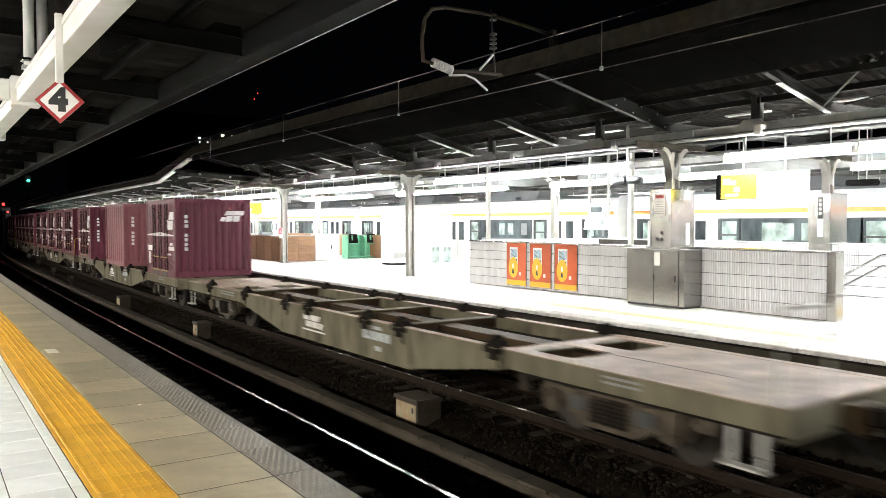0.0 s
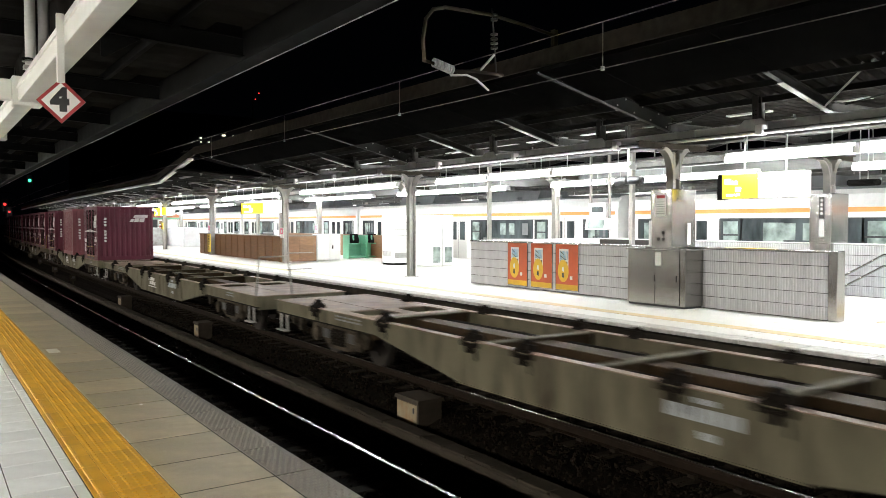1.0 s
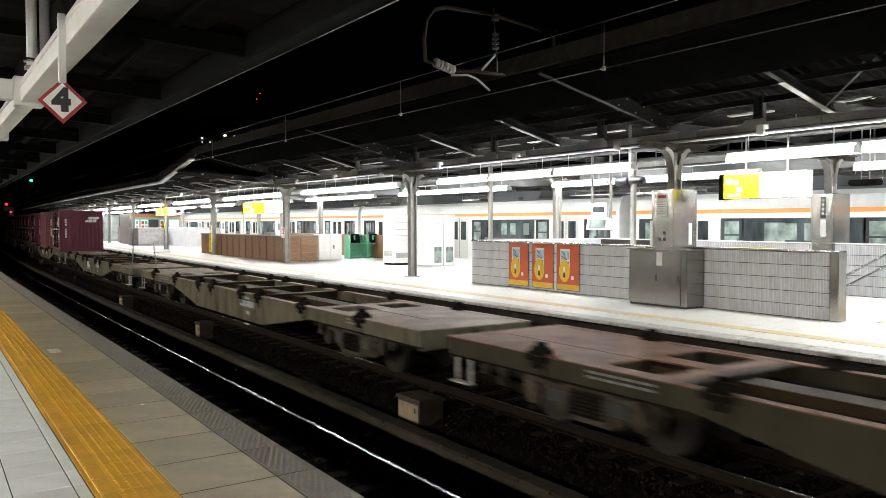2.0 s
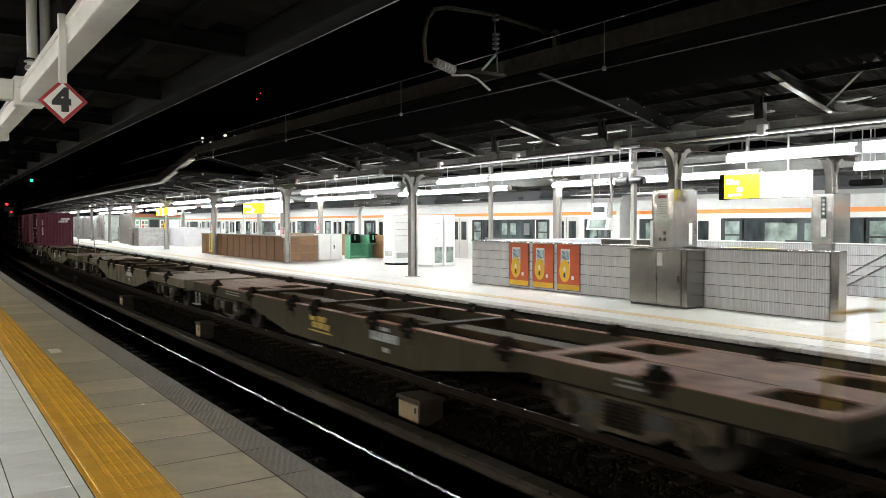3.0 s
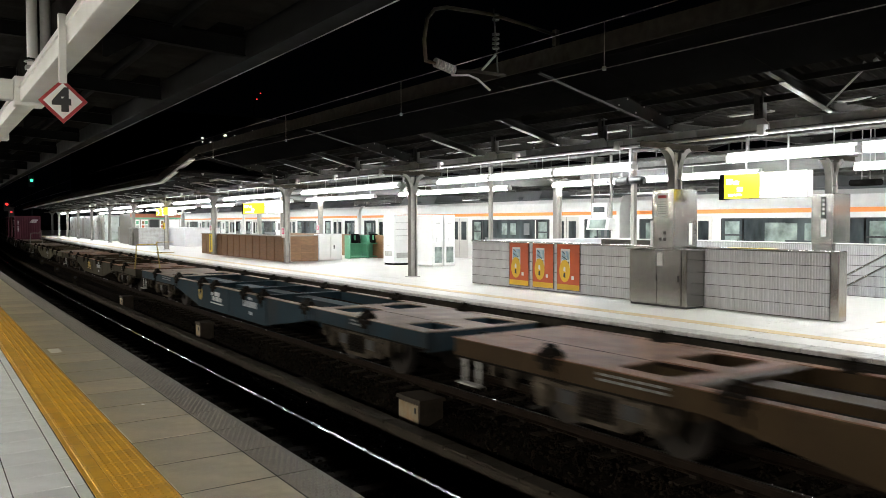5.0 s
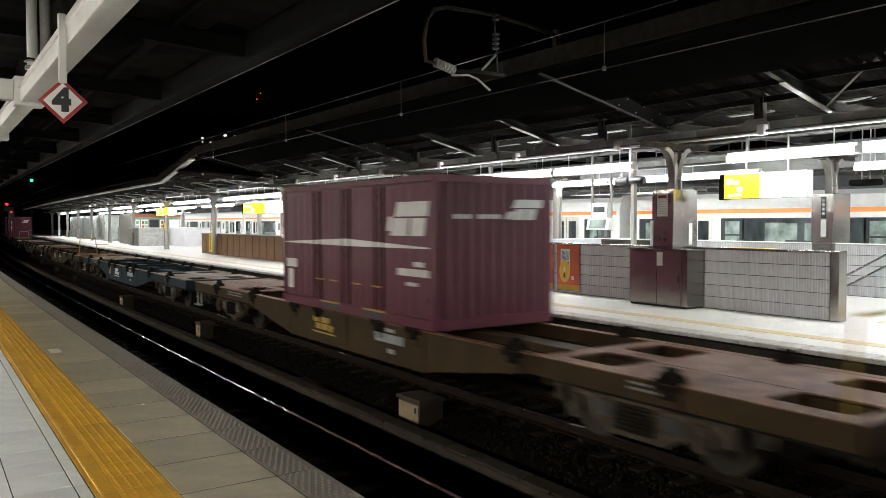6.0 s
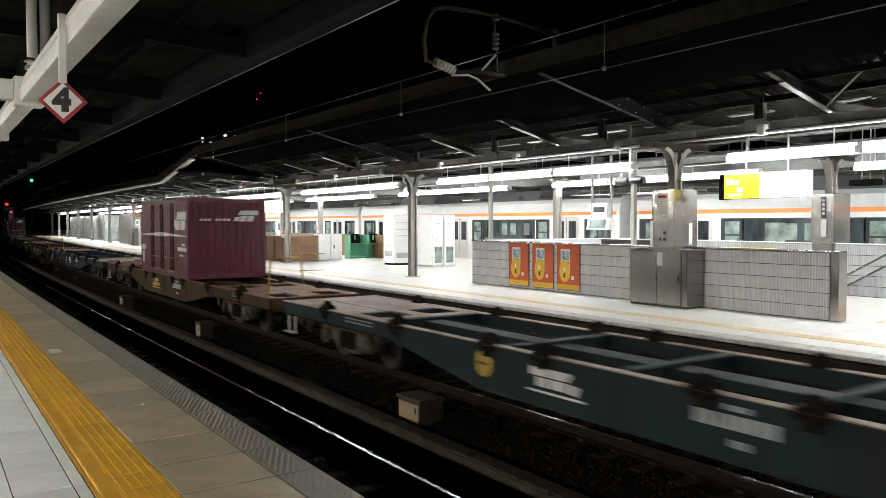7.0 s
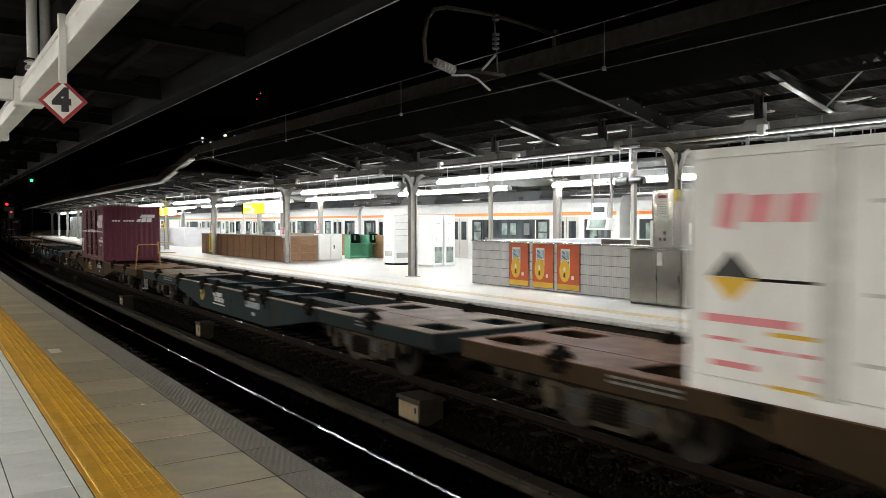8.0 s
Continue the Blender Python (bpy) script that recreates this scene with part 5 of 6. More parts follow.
# ---- overhead line ----
def overhead():
    for nm, z0, lab in (("contact_wire", 4.86, "copper contact wire over the track"), ("messenger_wire", 5.50, "sagging messenger wire above the contact wire")):
        bm = B()
        tube(bm, [(TRACK_TRAIN, -12, z0), (TRACK_TRAIN, 10.2, z0), (TRACK_TRAIN - 0.1, 60, z0 + 0.05), (TRACK_TRAIN, 140, z0)], 0.006, 6)
        single(nm, bm, M_WIRE, lab, "wire")
    for y in (2.0, 7.68, 13.13, 18.92, 25.0):
        d = thing("wire_dropper", TRACK_TRAIN, y, 4.86, "thin dropper between the overhead wires", "dropper", "droppers")
        bm = B()
        tube(bm, [(0, 0, 0), (0, 0, 0.64)], 0.006, 5)
        part("rod", bm, M_WIRE, d)
        bm = B()
        box(bm, -0.02, 0.02, -0.025, 0.025, -0.03, 0.03, 0.006)
        part("clip", bm, M_PORCELAIN, d)
    a = thing("cantilever_arm", 0, 10.25, 0, "curved overhead line support with porcelain insulators", "line support")
    k = 10.25 / 11.0

    def p(x, z, y=0.0):
        return (x * k, y, 2.74 + (z - 2.74) * k)
    bm = B()
    tube(bm, [p(7.07, 5.43), p(7.04, 5.8), p(7.1, 6.15), p(7.25, 6.33), p(7.5, 6.4), p(8.44, 6.42), p(9.3, 6.34), p(9.98, 6.25)], 0.03, 8)
    part("curved_pipe", bm, M_FASCIA, a)
    bm = B()
    bar(bm, p(9.98, 6.35), p(9.98, 5.85), 0.09, 0.09)
    part("post", bm, M_FASCIA, a, "rusty bracket post")
    bm = B()
    tube(bm, [p(8.5, 6.54), p(8.6, 5.35)], 0.014, 6)
    part("drop_rod", bm, M_PIPE, a)
    for z in (6.42, 6.34, 6.08, 6.0, 5.92, 5.84):
        bm = B()
        disc(bm, p(8.55, z), 0.06, "z", 0.03, 12)
        part("insulator_disc", bm, M_PIPE, a)
    for i in range(8):
        bm = B()
        x = 7.26 + 0.05 * i
        tube(bm, [p(x, 5.44 - 0.012 * i), p(x + 0.03, 5.437 - 0.012 * i)], 0.075, 12)
        part("insulator_shed", bm, M_PORCELAIN, a, "white porcelain shed")
    bm = B()
    tube(bm, [p(7.05, 5.45), p(7.3, 5.42), p(7.7, 5.34), p(8.1, 5.38), p(8.75, 5.38)], 0.028, 8)
    part("stay_tube", bm, M_BOX_TOP, a)
    bm = B()
    tube(bm, [p(8.25, 5.42), p(8.55, 5.72)], 0.018, 6)
    part("tie", bm, M_SIGN_WHITE, a)
    bm = B()
    tube(bm, [p(7.6, 5.26), p(7.95, 5.3), p(8.15, 5.25), p(8.42, 5.08)], 0.018, 8)
    part("steady_arm", bm, M_SIGN_WHITE, a)


# ---- beside the track ----
def trackside():
    t = thing("cable_trough", 5.5, 0, -0.30, "concrete cable trough with separate lids between the tracks", "cable trough", kind="structure")
    bm = B()
    box(bm, -0.10, 0.10, -5, 120, -0.2, 0.19)
    part("channel", bm, M_TROUGH, t)
    bm = B()
    box(bm, -0.12, 0.12, 0.004, 0.496, 0.192, 0.235, 0.01)
    me = mesh_of("lid", bm, M_TROUGH)
    for j in range(120):
        ob = piece("lid", me, t, random.uniform(-0.012, 0.012), 1.5 + 0.5 * j, random.uniform(-0.006, 0.004))
        ob.rotation_euler = (0, random.uniform(-0.02, 0.02), random.uniform(-0.012, 0.012))

    def relay_box(x, y, z, w, d, h, label):
        b = thing("relay_box", x, y, z, label, "relay box", "relay boxes")
        bm = B()
        box(bm, 0, w, 0, d, -0.15, h, 0.008)
        part("body", bm, M_BOX_TOP, b)
        bm = B()
        box(bm, -0.012, 0, 0.03, d - 0.03, 0.0, h - 0.03, 0.004)
        door = part("door", bm, M_BOX_BEIGE, b, "beige rust-edged door")
        bm = B()
        box(bm, -0.03, -0.012, 0.09, 0.12, h * 0.6, h * 0.8, 0.004)
        part("latch", bm, M_BLACK, door)
        bm = B()
        prism(bm, [(-0.03, h), (w + 0.03, h), (w + 0.01, h + 0.05), (-0.01, h + 0.05)], "y", -0.03, d + 0.03)
        part("lid", bm, M_BOX_TOP, b)
    relay_box(6.05, 9.6, -0.34, 0.42, 0.62, 0.40, "beige metal relay box with a dark lid beside the track")
    relay_box(5.95, 20.1, -0.30, 0.35, 0.4, 0.40, "small beige relay box beside the track")
    relay_box(5.75, 28.6, -0.28, 0.35, 0.5, 0.40, "small beige relay box beside the track")
    for x, y in ((5.95, 41.0), (6.1, 49.0), (6.4, 60.0), (6.7, 71.0)):
        s = thing("track_marker", x, y, -0.3, "small white trackside marker post", "marker", "track markers")
        bm = B()
        box(bm, -0.04, 0.04, -0.03, 0.03, 0, 0.42)
        part("post", bm, M_TROUGH, s)
        bm = B()
        box(bm, -0.14, 0.14, -0.05, -0.03, 0.25, 0.55, 0.01)
        part("plate", bm, M_TROUGH, s)
        bm = B()
        disc(bm, (0.02, -0.055, 0.42), 0.07, "y", 0.01, 14)
        part("mark", bm, M_BLACK, s)
    # a bent duct cover beside the trough
    bm = B()
    bar(bm, (5.78, 12.5, -0.2), (5.9, 13.6, -0.22), 0.2, 0.08)
    single("duct_cover", bm, M_TROUGH, "loose concrete duct cover lying on the ballast", "cover")


# ---- distance ----
def signal(name, x, y, z, lamp, label, r):
    s = thing(name, x, y, 0, label, "signal", "signals")
    bm = B()
    tube(bm, [(0, 0.3, -0.3), (0, 0.3, z + 0.6)], 0.08, 8)
    part("mast", bm, M_FRAME_DARK, s)
    bm = B()
    box(bm, -0.35, 0.35, 0.02, 0.3, z - 0.9, z + 0.7, 0.08)
    part("head", bm, M_BLACK, s)
    bm = B()
    disc(bm, (0, 0.0, z), r, "y", 0.04, 16)
    part("lens", bm, lamp, s)


def distance():
    signal("green_signal", 0.12 * 105, 1.13 * 105, 2.74 + 0.055 * 105, M_GREEN_LAMP, "green lit railway signal far down the line", 0.2)
    signal("red_signal", 0.093 * 100, 1.15 * 100, 2.74 + 0.0245 * 100, M_RED_LAMP, "red lit railway signal far down the line", 0.18)
    signal("red_signal", 0.098 * 100, 1.15 * 100, 2.74 + 0.0145 * 100, M_RED_LAMP, "second red lamp of a far signal", 0.13)
    b = thing("office_building", 110, 300, -0.4, "dark office building at night with few lit windows", "building")
    bm = B()
    box(bm, -60, 60, 0, 40, 0, 44)
    part("wall", bm, M_NIGHT_WALL, b)
    bm = B()
    box(bm, -61, 61, -0.5, 40.5, 44, 45)
    part("roof", bm, M_NIGHT_WALL, b)
    rnd = random.Random(7)
    for k in range(11):
        x = rnd.choice((-20, -17, -14, -11, -7, -1, 3, 6)) + rnd.uniform(-0.5, 0.5)
        z = rnd.choice((34, 35.5, 37))
        bm = B()
        box(bm, x, x + rnd.uniform(0.3, 1.0), -0.3, 0, z, z + 0.5)
        w = part("window", bm, M_LIT, b)
    bm = B()
    box(bm, 0.2, 2.6, -0.3, 0, 38.5, 39.8)
    part("window", bm, M_LIT, b)
    for x, z in ((4, 55), (2.5, 52.5)):
        bm = B()
        disc(bm, (x, 0, z), 0.22, "y", 0.3, 10)
        part("warning_lamp", bm, M_RED_LAMP, b)
    bm = B()
    tube(bm, [(3.2, 5, 45), (3.2, 5, 58)], 0.3, 6)
    part("mast", bm, M_NIGHT_WALL, b)
    # overhead line portals farther down the line
    for y in (112.0, 140.0):
        g = thing("line_portal", 0, y, 0, "dark steel overhead line portal across the tracks", "line portal", "line portals")
        for x in (5.75,):
            bm = B()
            bar(bm, (x, 0, -0.4), (x, 0, 6.8), 0.2, 0.2)
            part("mast", bm, M_FRAME_DARK, g)
        bm = B()
        tube(bm, [(5.75, 0, 6.6), (7.2, 0, 6.6), (8.0, 0, 6.3), (8.2, 0, 5.6)], 0.04, 8)
        part("arm", bm, M_FRAME_DARK, g)
        bm = B()
        tube(bm, [(5.75, 0, 5.6), (8.0, 0, 5.3)], 0.03, 8)
        part("stay", bm, M_FRAME_DARK, g)


# ---- freight train ----
MOVING = []
WHEELS = []


def wagon(front, sill, deck, label, circle=False, hoop=None, holes=True, front_holes=False, steps=(0,), logo=None):
    """Container flat wagon; its own y runs from 0 at the front end back to -LENGTH."""
    w = thing("container_wagon", TRACK_TRAIN, front, 0, label, "flat wagon", "freight wagons")
    L, H = LENGTH, 1.16
    # fish-bellied side sills
    tail = -L + (0.3 if 1 in steps else 0.0)
    side = [(0.15, 0.99), (tail, 0.99), (tail, 0.73), (-15.2, 0.73), (-12.6, 0.33), (-7.0, 0.33), (-4.4, 0.73), (0.15, 0.73)]
    for s in (-1, 1):
        bm = B()
        prism(bm, side, "x", s * 1.11 - 0.025, s * 1.11 + 0.025)
        sl = part("side_sill", bm, sill, w)
        bm = B()
        x0, x1 = sorted((s * 1.02, s * 1.17))
        box(bm, x0, x1, tail, 0.15, 0.985, 1.0, 0.003)
        part("top_flange", bm, deck, sl)
        bm = B()
        x0, x1 = sorted((s * 1.05, s * 1.15))
        box(bm, x0, x1, -12.6, -7.0, 0.31, 0.33)
        part("bottom_flange", bm, sill, sl)
        for y in (-4.4, -7.05, -9.8, -12.55, -15.2):
            bm = B()
            x0, x1 = sorted((s * 1.132, s * 1.15))
            box(bm, x0, x1, y - 0.04, y + 0.04, 0.40 if -12.6 <= y <= -7 else 0.735, 0.98)
            part("stiffener", bm, sill, sl)
    # centre sill, cross members
    bm = B()
    box(bm, -0.2, 0.2, -L + 0.1, -0.1, 0.62, 0.93, 0.01)
    part("centre_sill", bm, sill if circle else M_SILL_RUST, w)
    for y in (-4.2, -7.6, -9.8, -12.0, -15.4):
        bm = B()
        box(bm, -1.08, 1.08, y - 0.012, y + 0.012, 0.6, 0.975)
        cm = part("cross_member", bm, sill if circle else M_SILL_RUST, w)
        bm = B()
        box(bm, -1.015, 1.015, y - 0.09, y + 0.09, 0.975, 0.99)
        part("member_flange", bm, sill, cm)
    for x in (-0.62, 0.62):
        bm = B()
        bar(bm, (x, -4.3, 0.80), (x, -15.3, 0.80), 0.06, 0.05)
        part("pipe_rack", bm, M_BOGIE, w)
    for y in (-5.9, -8.7, -10.9, -13.7):
        bm = B()
        box(bm, -1.08, 1.08, y - 0.05, y + 0.05, 0.74, 0.80)
        part("bay_tie", bm, sill if circle else M_SILL_RUST, w)
    bm = B()
    for x in (-0.5, 0.55):
        tube(bm, [(x, -4.2, 0.86), (x, -15.4, 0.86)], 0.03, 6)
    part("brake_pipe", bm, M_BOGIE, w)
    bm = B()
    box(bm, -0.8, -0.3, -9.9, -9.0, 0.45, 0.75, 0.02)
    tube(bm, [(0.6, -11.6, 0.55), (0.6, -10.3, 0.55)], 0.18, 12)
    part("brake_gear", bm, M_BOGIE, w)
    # end decks with openings
    for e in (0, 1):
        f = (lambda y: y + 0.15) if not e else (lambda y: tail - y)
        rear_holes = holes if e else front_holes
        plates = [(-1.02, 1.02, -3.1, -1.1), (-1.02, -0.9, -3.95, -3.1), (-0.16, 0.16, -3.95, -3.1), (0.9, 1.02, -3.95, -3.1), (-1.02, 1.02, -4.25, -3.95)]
        pairs = [(-3.95, -3.1, 0.16, 0.9)]
        if rear_holes:
            plates += [(-1.02, 1.02, -0.16, 0.0), (-1.02, -0.88, -1.1, -0.16), (-0.3, 0.3, -1.1, -0.16), (0.88, 1.02, -1.1, -0.16)]
            pairs.append((-1.1, -0.16, 0.3, 0.88))
        else:
            plates += [(-1.02, 1.02, -1.1, 0.0)]
        for x0, x1, y0, y1 in plates:
            a, b = sorted((f(y0), f(y1)))
            bm = B()
            box(bm, x0, x1, a, b, 0.975, 0.996)
            part("deck_plate", bm, deck, w)
        for y0, y1, x0, x1 in pairs:
            for s in (-1, 1):
                # rounded corners and a downstand rim round each opening
                bm = B()
                for cx, dx in ((x0, 0.11), (x1, -0.11)):
                    for cy, dy in ((y0, 0.11), (y1, -0.11)):
                        prism(bm, [(s * cx, f(cy)), (s * (cx + dx), f(cy)), (s * (cx + dx * 0.3), f(cy + dy * 0.3)), (s * cx, f(cy + dy))], "z", 0.976, 0.995)
                part("corner_fillet", bm, deck, w)
                y = y0 if rear_holes or e else y1
                xa, xb = sorted((s * x0, s * x1))
                bm = B()
                box(bm, xa, xb, f(y) - 0.008, f(y) + 0.008, 0.74, 0.974)
                part("opening_rim", bm, sill, w)
        if not e:
            bm = B()
            box(bm, -0.27, -0.262, -3.0, -0.2, 0.996, 0.999)
            part("plate_joint", bm, M_BOGIE, w)
        else:
            bm = B()
            box(bm, -0.27, -0.262, tail + 1.15, tail + 3.0, 0.996, 0.999)
            part("plate_joint", bm, M_BOGIE, w)
        # brake levers, hose, brackets and a dark strip under the end
        for s in (-1, 1):
            bm = B()
            ya, yb = sorted((f(0.0), f(-3.9)))
            box(bm, s * 1.11 - 0.04, s * 1.11 + 0.04, ya, yb, 0.705, 0.73)
            part("lower_flange", bm, M_BOGIE, w)
            for y, h in ((-0.85, 0.16), (-1.25, 0.26), (-3.75, 0.22)):
                bm = B()
                ya, yb = sorted((f(y), f(y - 0.16)))
                box(bm, s * 1.08 - 0.06, s * 1.08 + 0.04, ya, yb, 0.71 - h, 0.71, 0.01)
                part("bracket", bm, M_BOGIE_LIT, w)
        bm = B()
        tube(bm, [(-0.35, f(0.0), 0.72), (-0.35, f(0.2), 0.66), (-0.3, f(0.32), 0.5), (-0.2, f(0.42), 0.42)], 0.025, 8)
        part("brake_hose", bm, M_RUBBER, w)
        bm = B()
        a, b = sorted((f(0.0), f(-0.06)))
        box(bm, -1.13, 1.13, a, b, 0.66, 0.99, 0.01)
        part("end_sill", bm, sill, w)
        bm = B()
        a, b = sorted((f(0.38), f(-0.3)))
        box(bm, -0.1, 0.1, a, b, 0.72, 0.92, 0.03)
        part("coupler", bm, M_BOGIE, w)
        # foot step on the side
        for s in (-1, 1) if (e in steps) else ():
            bm = B()
            x = s * 1.14
            for y in (-0.26, -0.60):
                ya, yb = sorted((f(y - 0.038), f(y + 0.038)))
                box(bm, x - 0.008, x + 0.008, ya, yb, 0.36, 0.71)
            ya, yb = sorted((f(-0.2), f(-0.66)))
            box(bm, x - 0.10, x + 0.03, ya, yb, 0.34, 0.365)
            part("foot_step", bm, M_STEP, w, "pale steel foot step")
    # hoop rail at the rear end
    if hoop:
        y = tail + 0.12
        bm = B()
        tube(bm, [(-1.13, y, 0.99), (-1.06, y, 1.88), (-1.02, y, 1.92), (-0.36, y, 1.92), (-0.31, y, 1.88), (-0.22, y, 0.99)], 0.02, 8)
        part("hoop_rail", bm, hoop, w, "worn hoop rail")
        for z in (1.60, 2.0):
            bm = B()
            tube(bm, [(-0.34, y, z), (0.32, y, z)], 0.013, 8)
            part("hand_rail", bm, hoop, w)
        bm = B()
        tube(bm, [(-0.32, y, 1.9), (-0.32, y, 2.02)], 0.02, 8)
        part("rail_post", bm, hoop, w)
    # container locks
    lock = B()
    prism(lock, [(-0.10, 0.0), (0.10, 0.0), (0.10, 0.05), (0.04, 0.11), (-0.04, 0.11), (-0.10, 0.05)], "y", -0.14, 0.14)
    box(lock, -0.12, -0.05, -0.2, -0.1, -0.08, 0.04, 0.01)
    box(lock, -0.12, -0.05, 0.1, 0.2, -0.08, 0.04, 0.01)
    box(lock, -0.13, -0.07, -0.07, 0.07, -0.17, -0.02, 0.01)
    tube(lock, [(-0.11, -0.12, -0.05), (-0.13, -0.2, -0.16), (-0.13, -0.2, -0.26)], 0.014, 6)
    prism(lock, [(-0.07, 0.1), (0.05, 0.1), (0.03, 0.17), (-0.03, 0.17)], "y", -0.07, 0.07)
    lock = mesh_of("container_lock", lock, M_BOGIE)
    for y in (-1.95, -4.75, -7.35, -8.55, -11.05, -12.25, -14.85) + (() if 1 in steps else (-17.5,)):
        for s in (-1, 1):
            ob = piece("container_lock", lock, w, s * 1.08, y, 0.99)
            if s > 0:
                ob.rotation_euler = (0, 0, math.pi)
    # markings on the side
    def mark(name, y0, y1, z0, z1, m, n=1):
        for k in range(n):
            a = y0 + (y1 - y0) * k / n
            b = a + (y1 - y0) / n * (0.8 if n > 1 else 1)
            bm = B()
            box(bm, -1.141, -1.136, a, b, z0, z1)
            part(name, bm, m, w)
    for shape in (((-8.30, 0.72), (-9.02, 0.72), (-9.08, 0.83), (-8.30, 0.83)), ((-8.42, 0.58), (-8.62, 0.58), (-8.62, 0.70), (-8.42, 0.70)),
                  ((-8.68, 0.58), (-8.98, 0.58), (-9.0, 0.70), (-8.68, 0.70)), ((-9.04, 0.58), (-9.16, 0.56), (-9.22, 0.68), (-9.06, 0.70))):
        bm = B()
        prism(bm, shape, "x", -1.141, -1.136)
        if logo:
            part("logo_patch", bm, logo, w)
        else:
            bm.free()
    if logo:
        mark("logo_bar", -9.3, -8.25, 0.50, 0.53, logo)
    mark("number_bar", -11.9, -10.92, 0.65, 0.80, M_MARK_DIM, 8)
    mark("number_bar", -11.6, -11.38, 0.47, 0.55, M_MARK_DIM, 3)
    mark("number_bar", -11.6, -11.3, 0.84, 0.90, M_MARK_DIM, 3)
    for z in (0.84, 0.905):
        mark("data_bar", -3.9, -2.8, z, z + 0.03, M_MARK_FAINT, 4)
        mark("data_bar", -17.5, -16.9, z, z + 0.03, M_MARK_FAINT, 3)
    if circle:
        bm = B()
        disc(bm, (-1.139, -7.25, 0.70), 0.19, "x", 0.008, 20)
        part("round_mark", bm, M_YELLOW_PAINT, w, "round yellow mark")
        bm = B()
        box(bm, -1.146, -1.143, -7.36, -7.14, 0.68, 0.72)
        box(bm, -1.146, -1.143, -7.27, -7.23, 0.62, 0.80)
        part("round_mark_sign", bm, M_BLACK, w)
    # bogies and wheels
    for cy in (-2.7, -16.9):
        for s in (-1, 1):
            bm = B()
            prof = [(-1.25, 0.56), (-1.12, 0.66), (-0.5, 0.62), (-0.35, 0.74), (0.35, 0.74), (0.5, 0.62), (1.12, 0.66), (1.25, 0.56), (1.15, 0.36), (0.72, 0.38),
                    (0.42, 0.22), (-0.42, 0.22), (-0.72, 0.38), (-1.15, 0.36)]
            prism(bm, [(cy + a, b) for a, b in prof], "x", s * 0.93 - 0.06, s * 0.93 + 0.06)
            frame_side = part("side_frame", bm, M_BOGIE_LIT, w)
            for dy in (-0.95, 0.95):
                bm = B()
                tube(bm, [(s * 0.98, cy + dy, 0.45), (s * 1.07, cy + dy, 0.45)], 0.15, 14)
                tube(bm, [(s * 1.07, cy + dy, 0.45), (s * 1.09, cy + dy, 0.45)], 0.10, 14)
                part("axle_box", bm, M_BOGIE_LIT, frame_side)
                # black plate stands in for the shade inside the frame's opening
                bm = B()
                ya, yb = sorted((cy + dy * 0.72, cy + dy * 0.42))
                box(bm, s * 0.995 - 0.02, s * 0.995 + 0.02, ya, yb, 0.40, 0.58, 0.01)
                part("frame_opening", bm, M_BLACK, frame_side)
            for dy in (-0.2, 0.0, 0.2):
                bm = B()
                for k in range(6):
                    tube(bm, [(s * 0.995, cy + dy, 0.31 + 0.05 * k), (s * 0.995, cy + dy, 0.335 + 0.05 * k)], 0.08, 10)
                tube(bm, [(s * 0.995, cy + dy, 0.3), (s * 0.995, cy + dy, 0.62)], 0.055, 8)
                part("spring", bm, M_BOGIE, frame_side)
        bm = B()
        box(bm, -0.95, 0.95, cy - 0.22, cy + 0.22, 0.45, 0.68, 0.02)
        box(bm, -0.3, 0.3, cy - 0.3, cy + 0.3, 0.68, 0.80, 0.02)
        part("bolster", bm, M_BOGIE, w)
        for dy in (-0.95, 0.95):
            bm = B()
            tube(bm, [(-0.95, 0, 0), (0.95, 0, 0)], 0.07, 10)
            for s in (-1, 1):
                tube(bm, [(s * 0.50, 0, 0), (s * 0.515, 0, 0)], 0.45, 28)
                tube(bm, [(s * 0.515, 0, 0), (s * 0.63, 0, 0)], 0.43, 28)
                for k in range(4):
                    a = k * math.pi / 2
                    box(bm, s * 0.64 - 0.012, s * 0.64 + 0.012, 0.2 * math.cos(a) - 0.04, 0.2 * math.cos(a) + 0.04, 0.2 * math.sin(a) - 0.04, 0.2 * math.sin(a) + 0.04)
            ws = part("wheelset", bm, M_WHEEL, w)
            WHEELS.append((ws, cy + dy))
    return w


def add_moving(ob, y, x=TRACK_TRAIN, z=0.0):
    MOVING.append((ob, x, y, z))


def rows_of(y, x, z):
    rows = []
    for k in range(33):
        t = k / 4
        at = y + SPEED * t
        slope = 2 * CURVE * max(0.0, at - CURVE_FROM)
        rows.append((t, pose(x + drift(at), at, z, 0, 0, -math.degrees(math.atan(slope)))))
    return rows


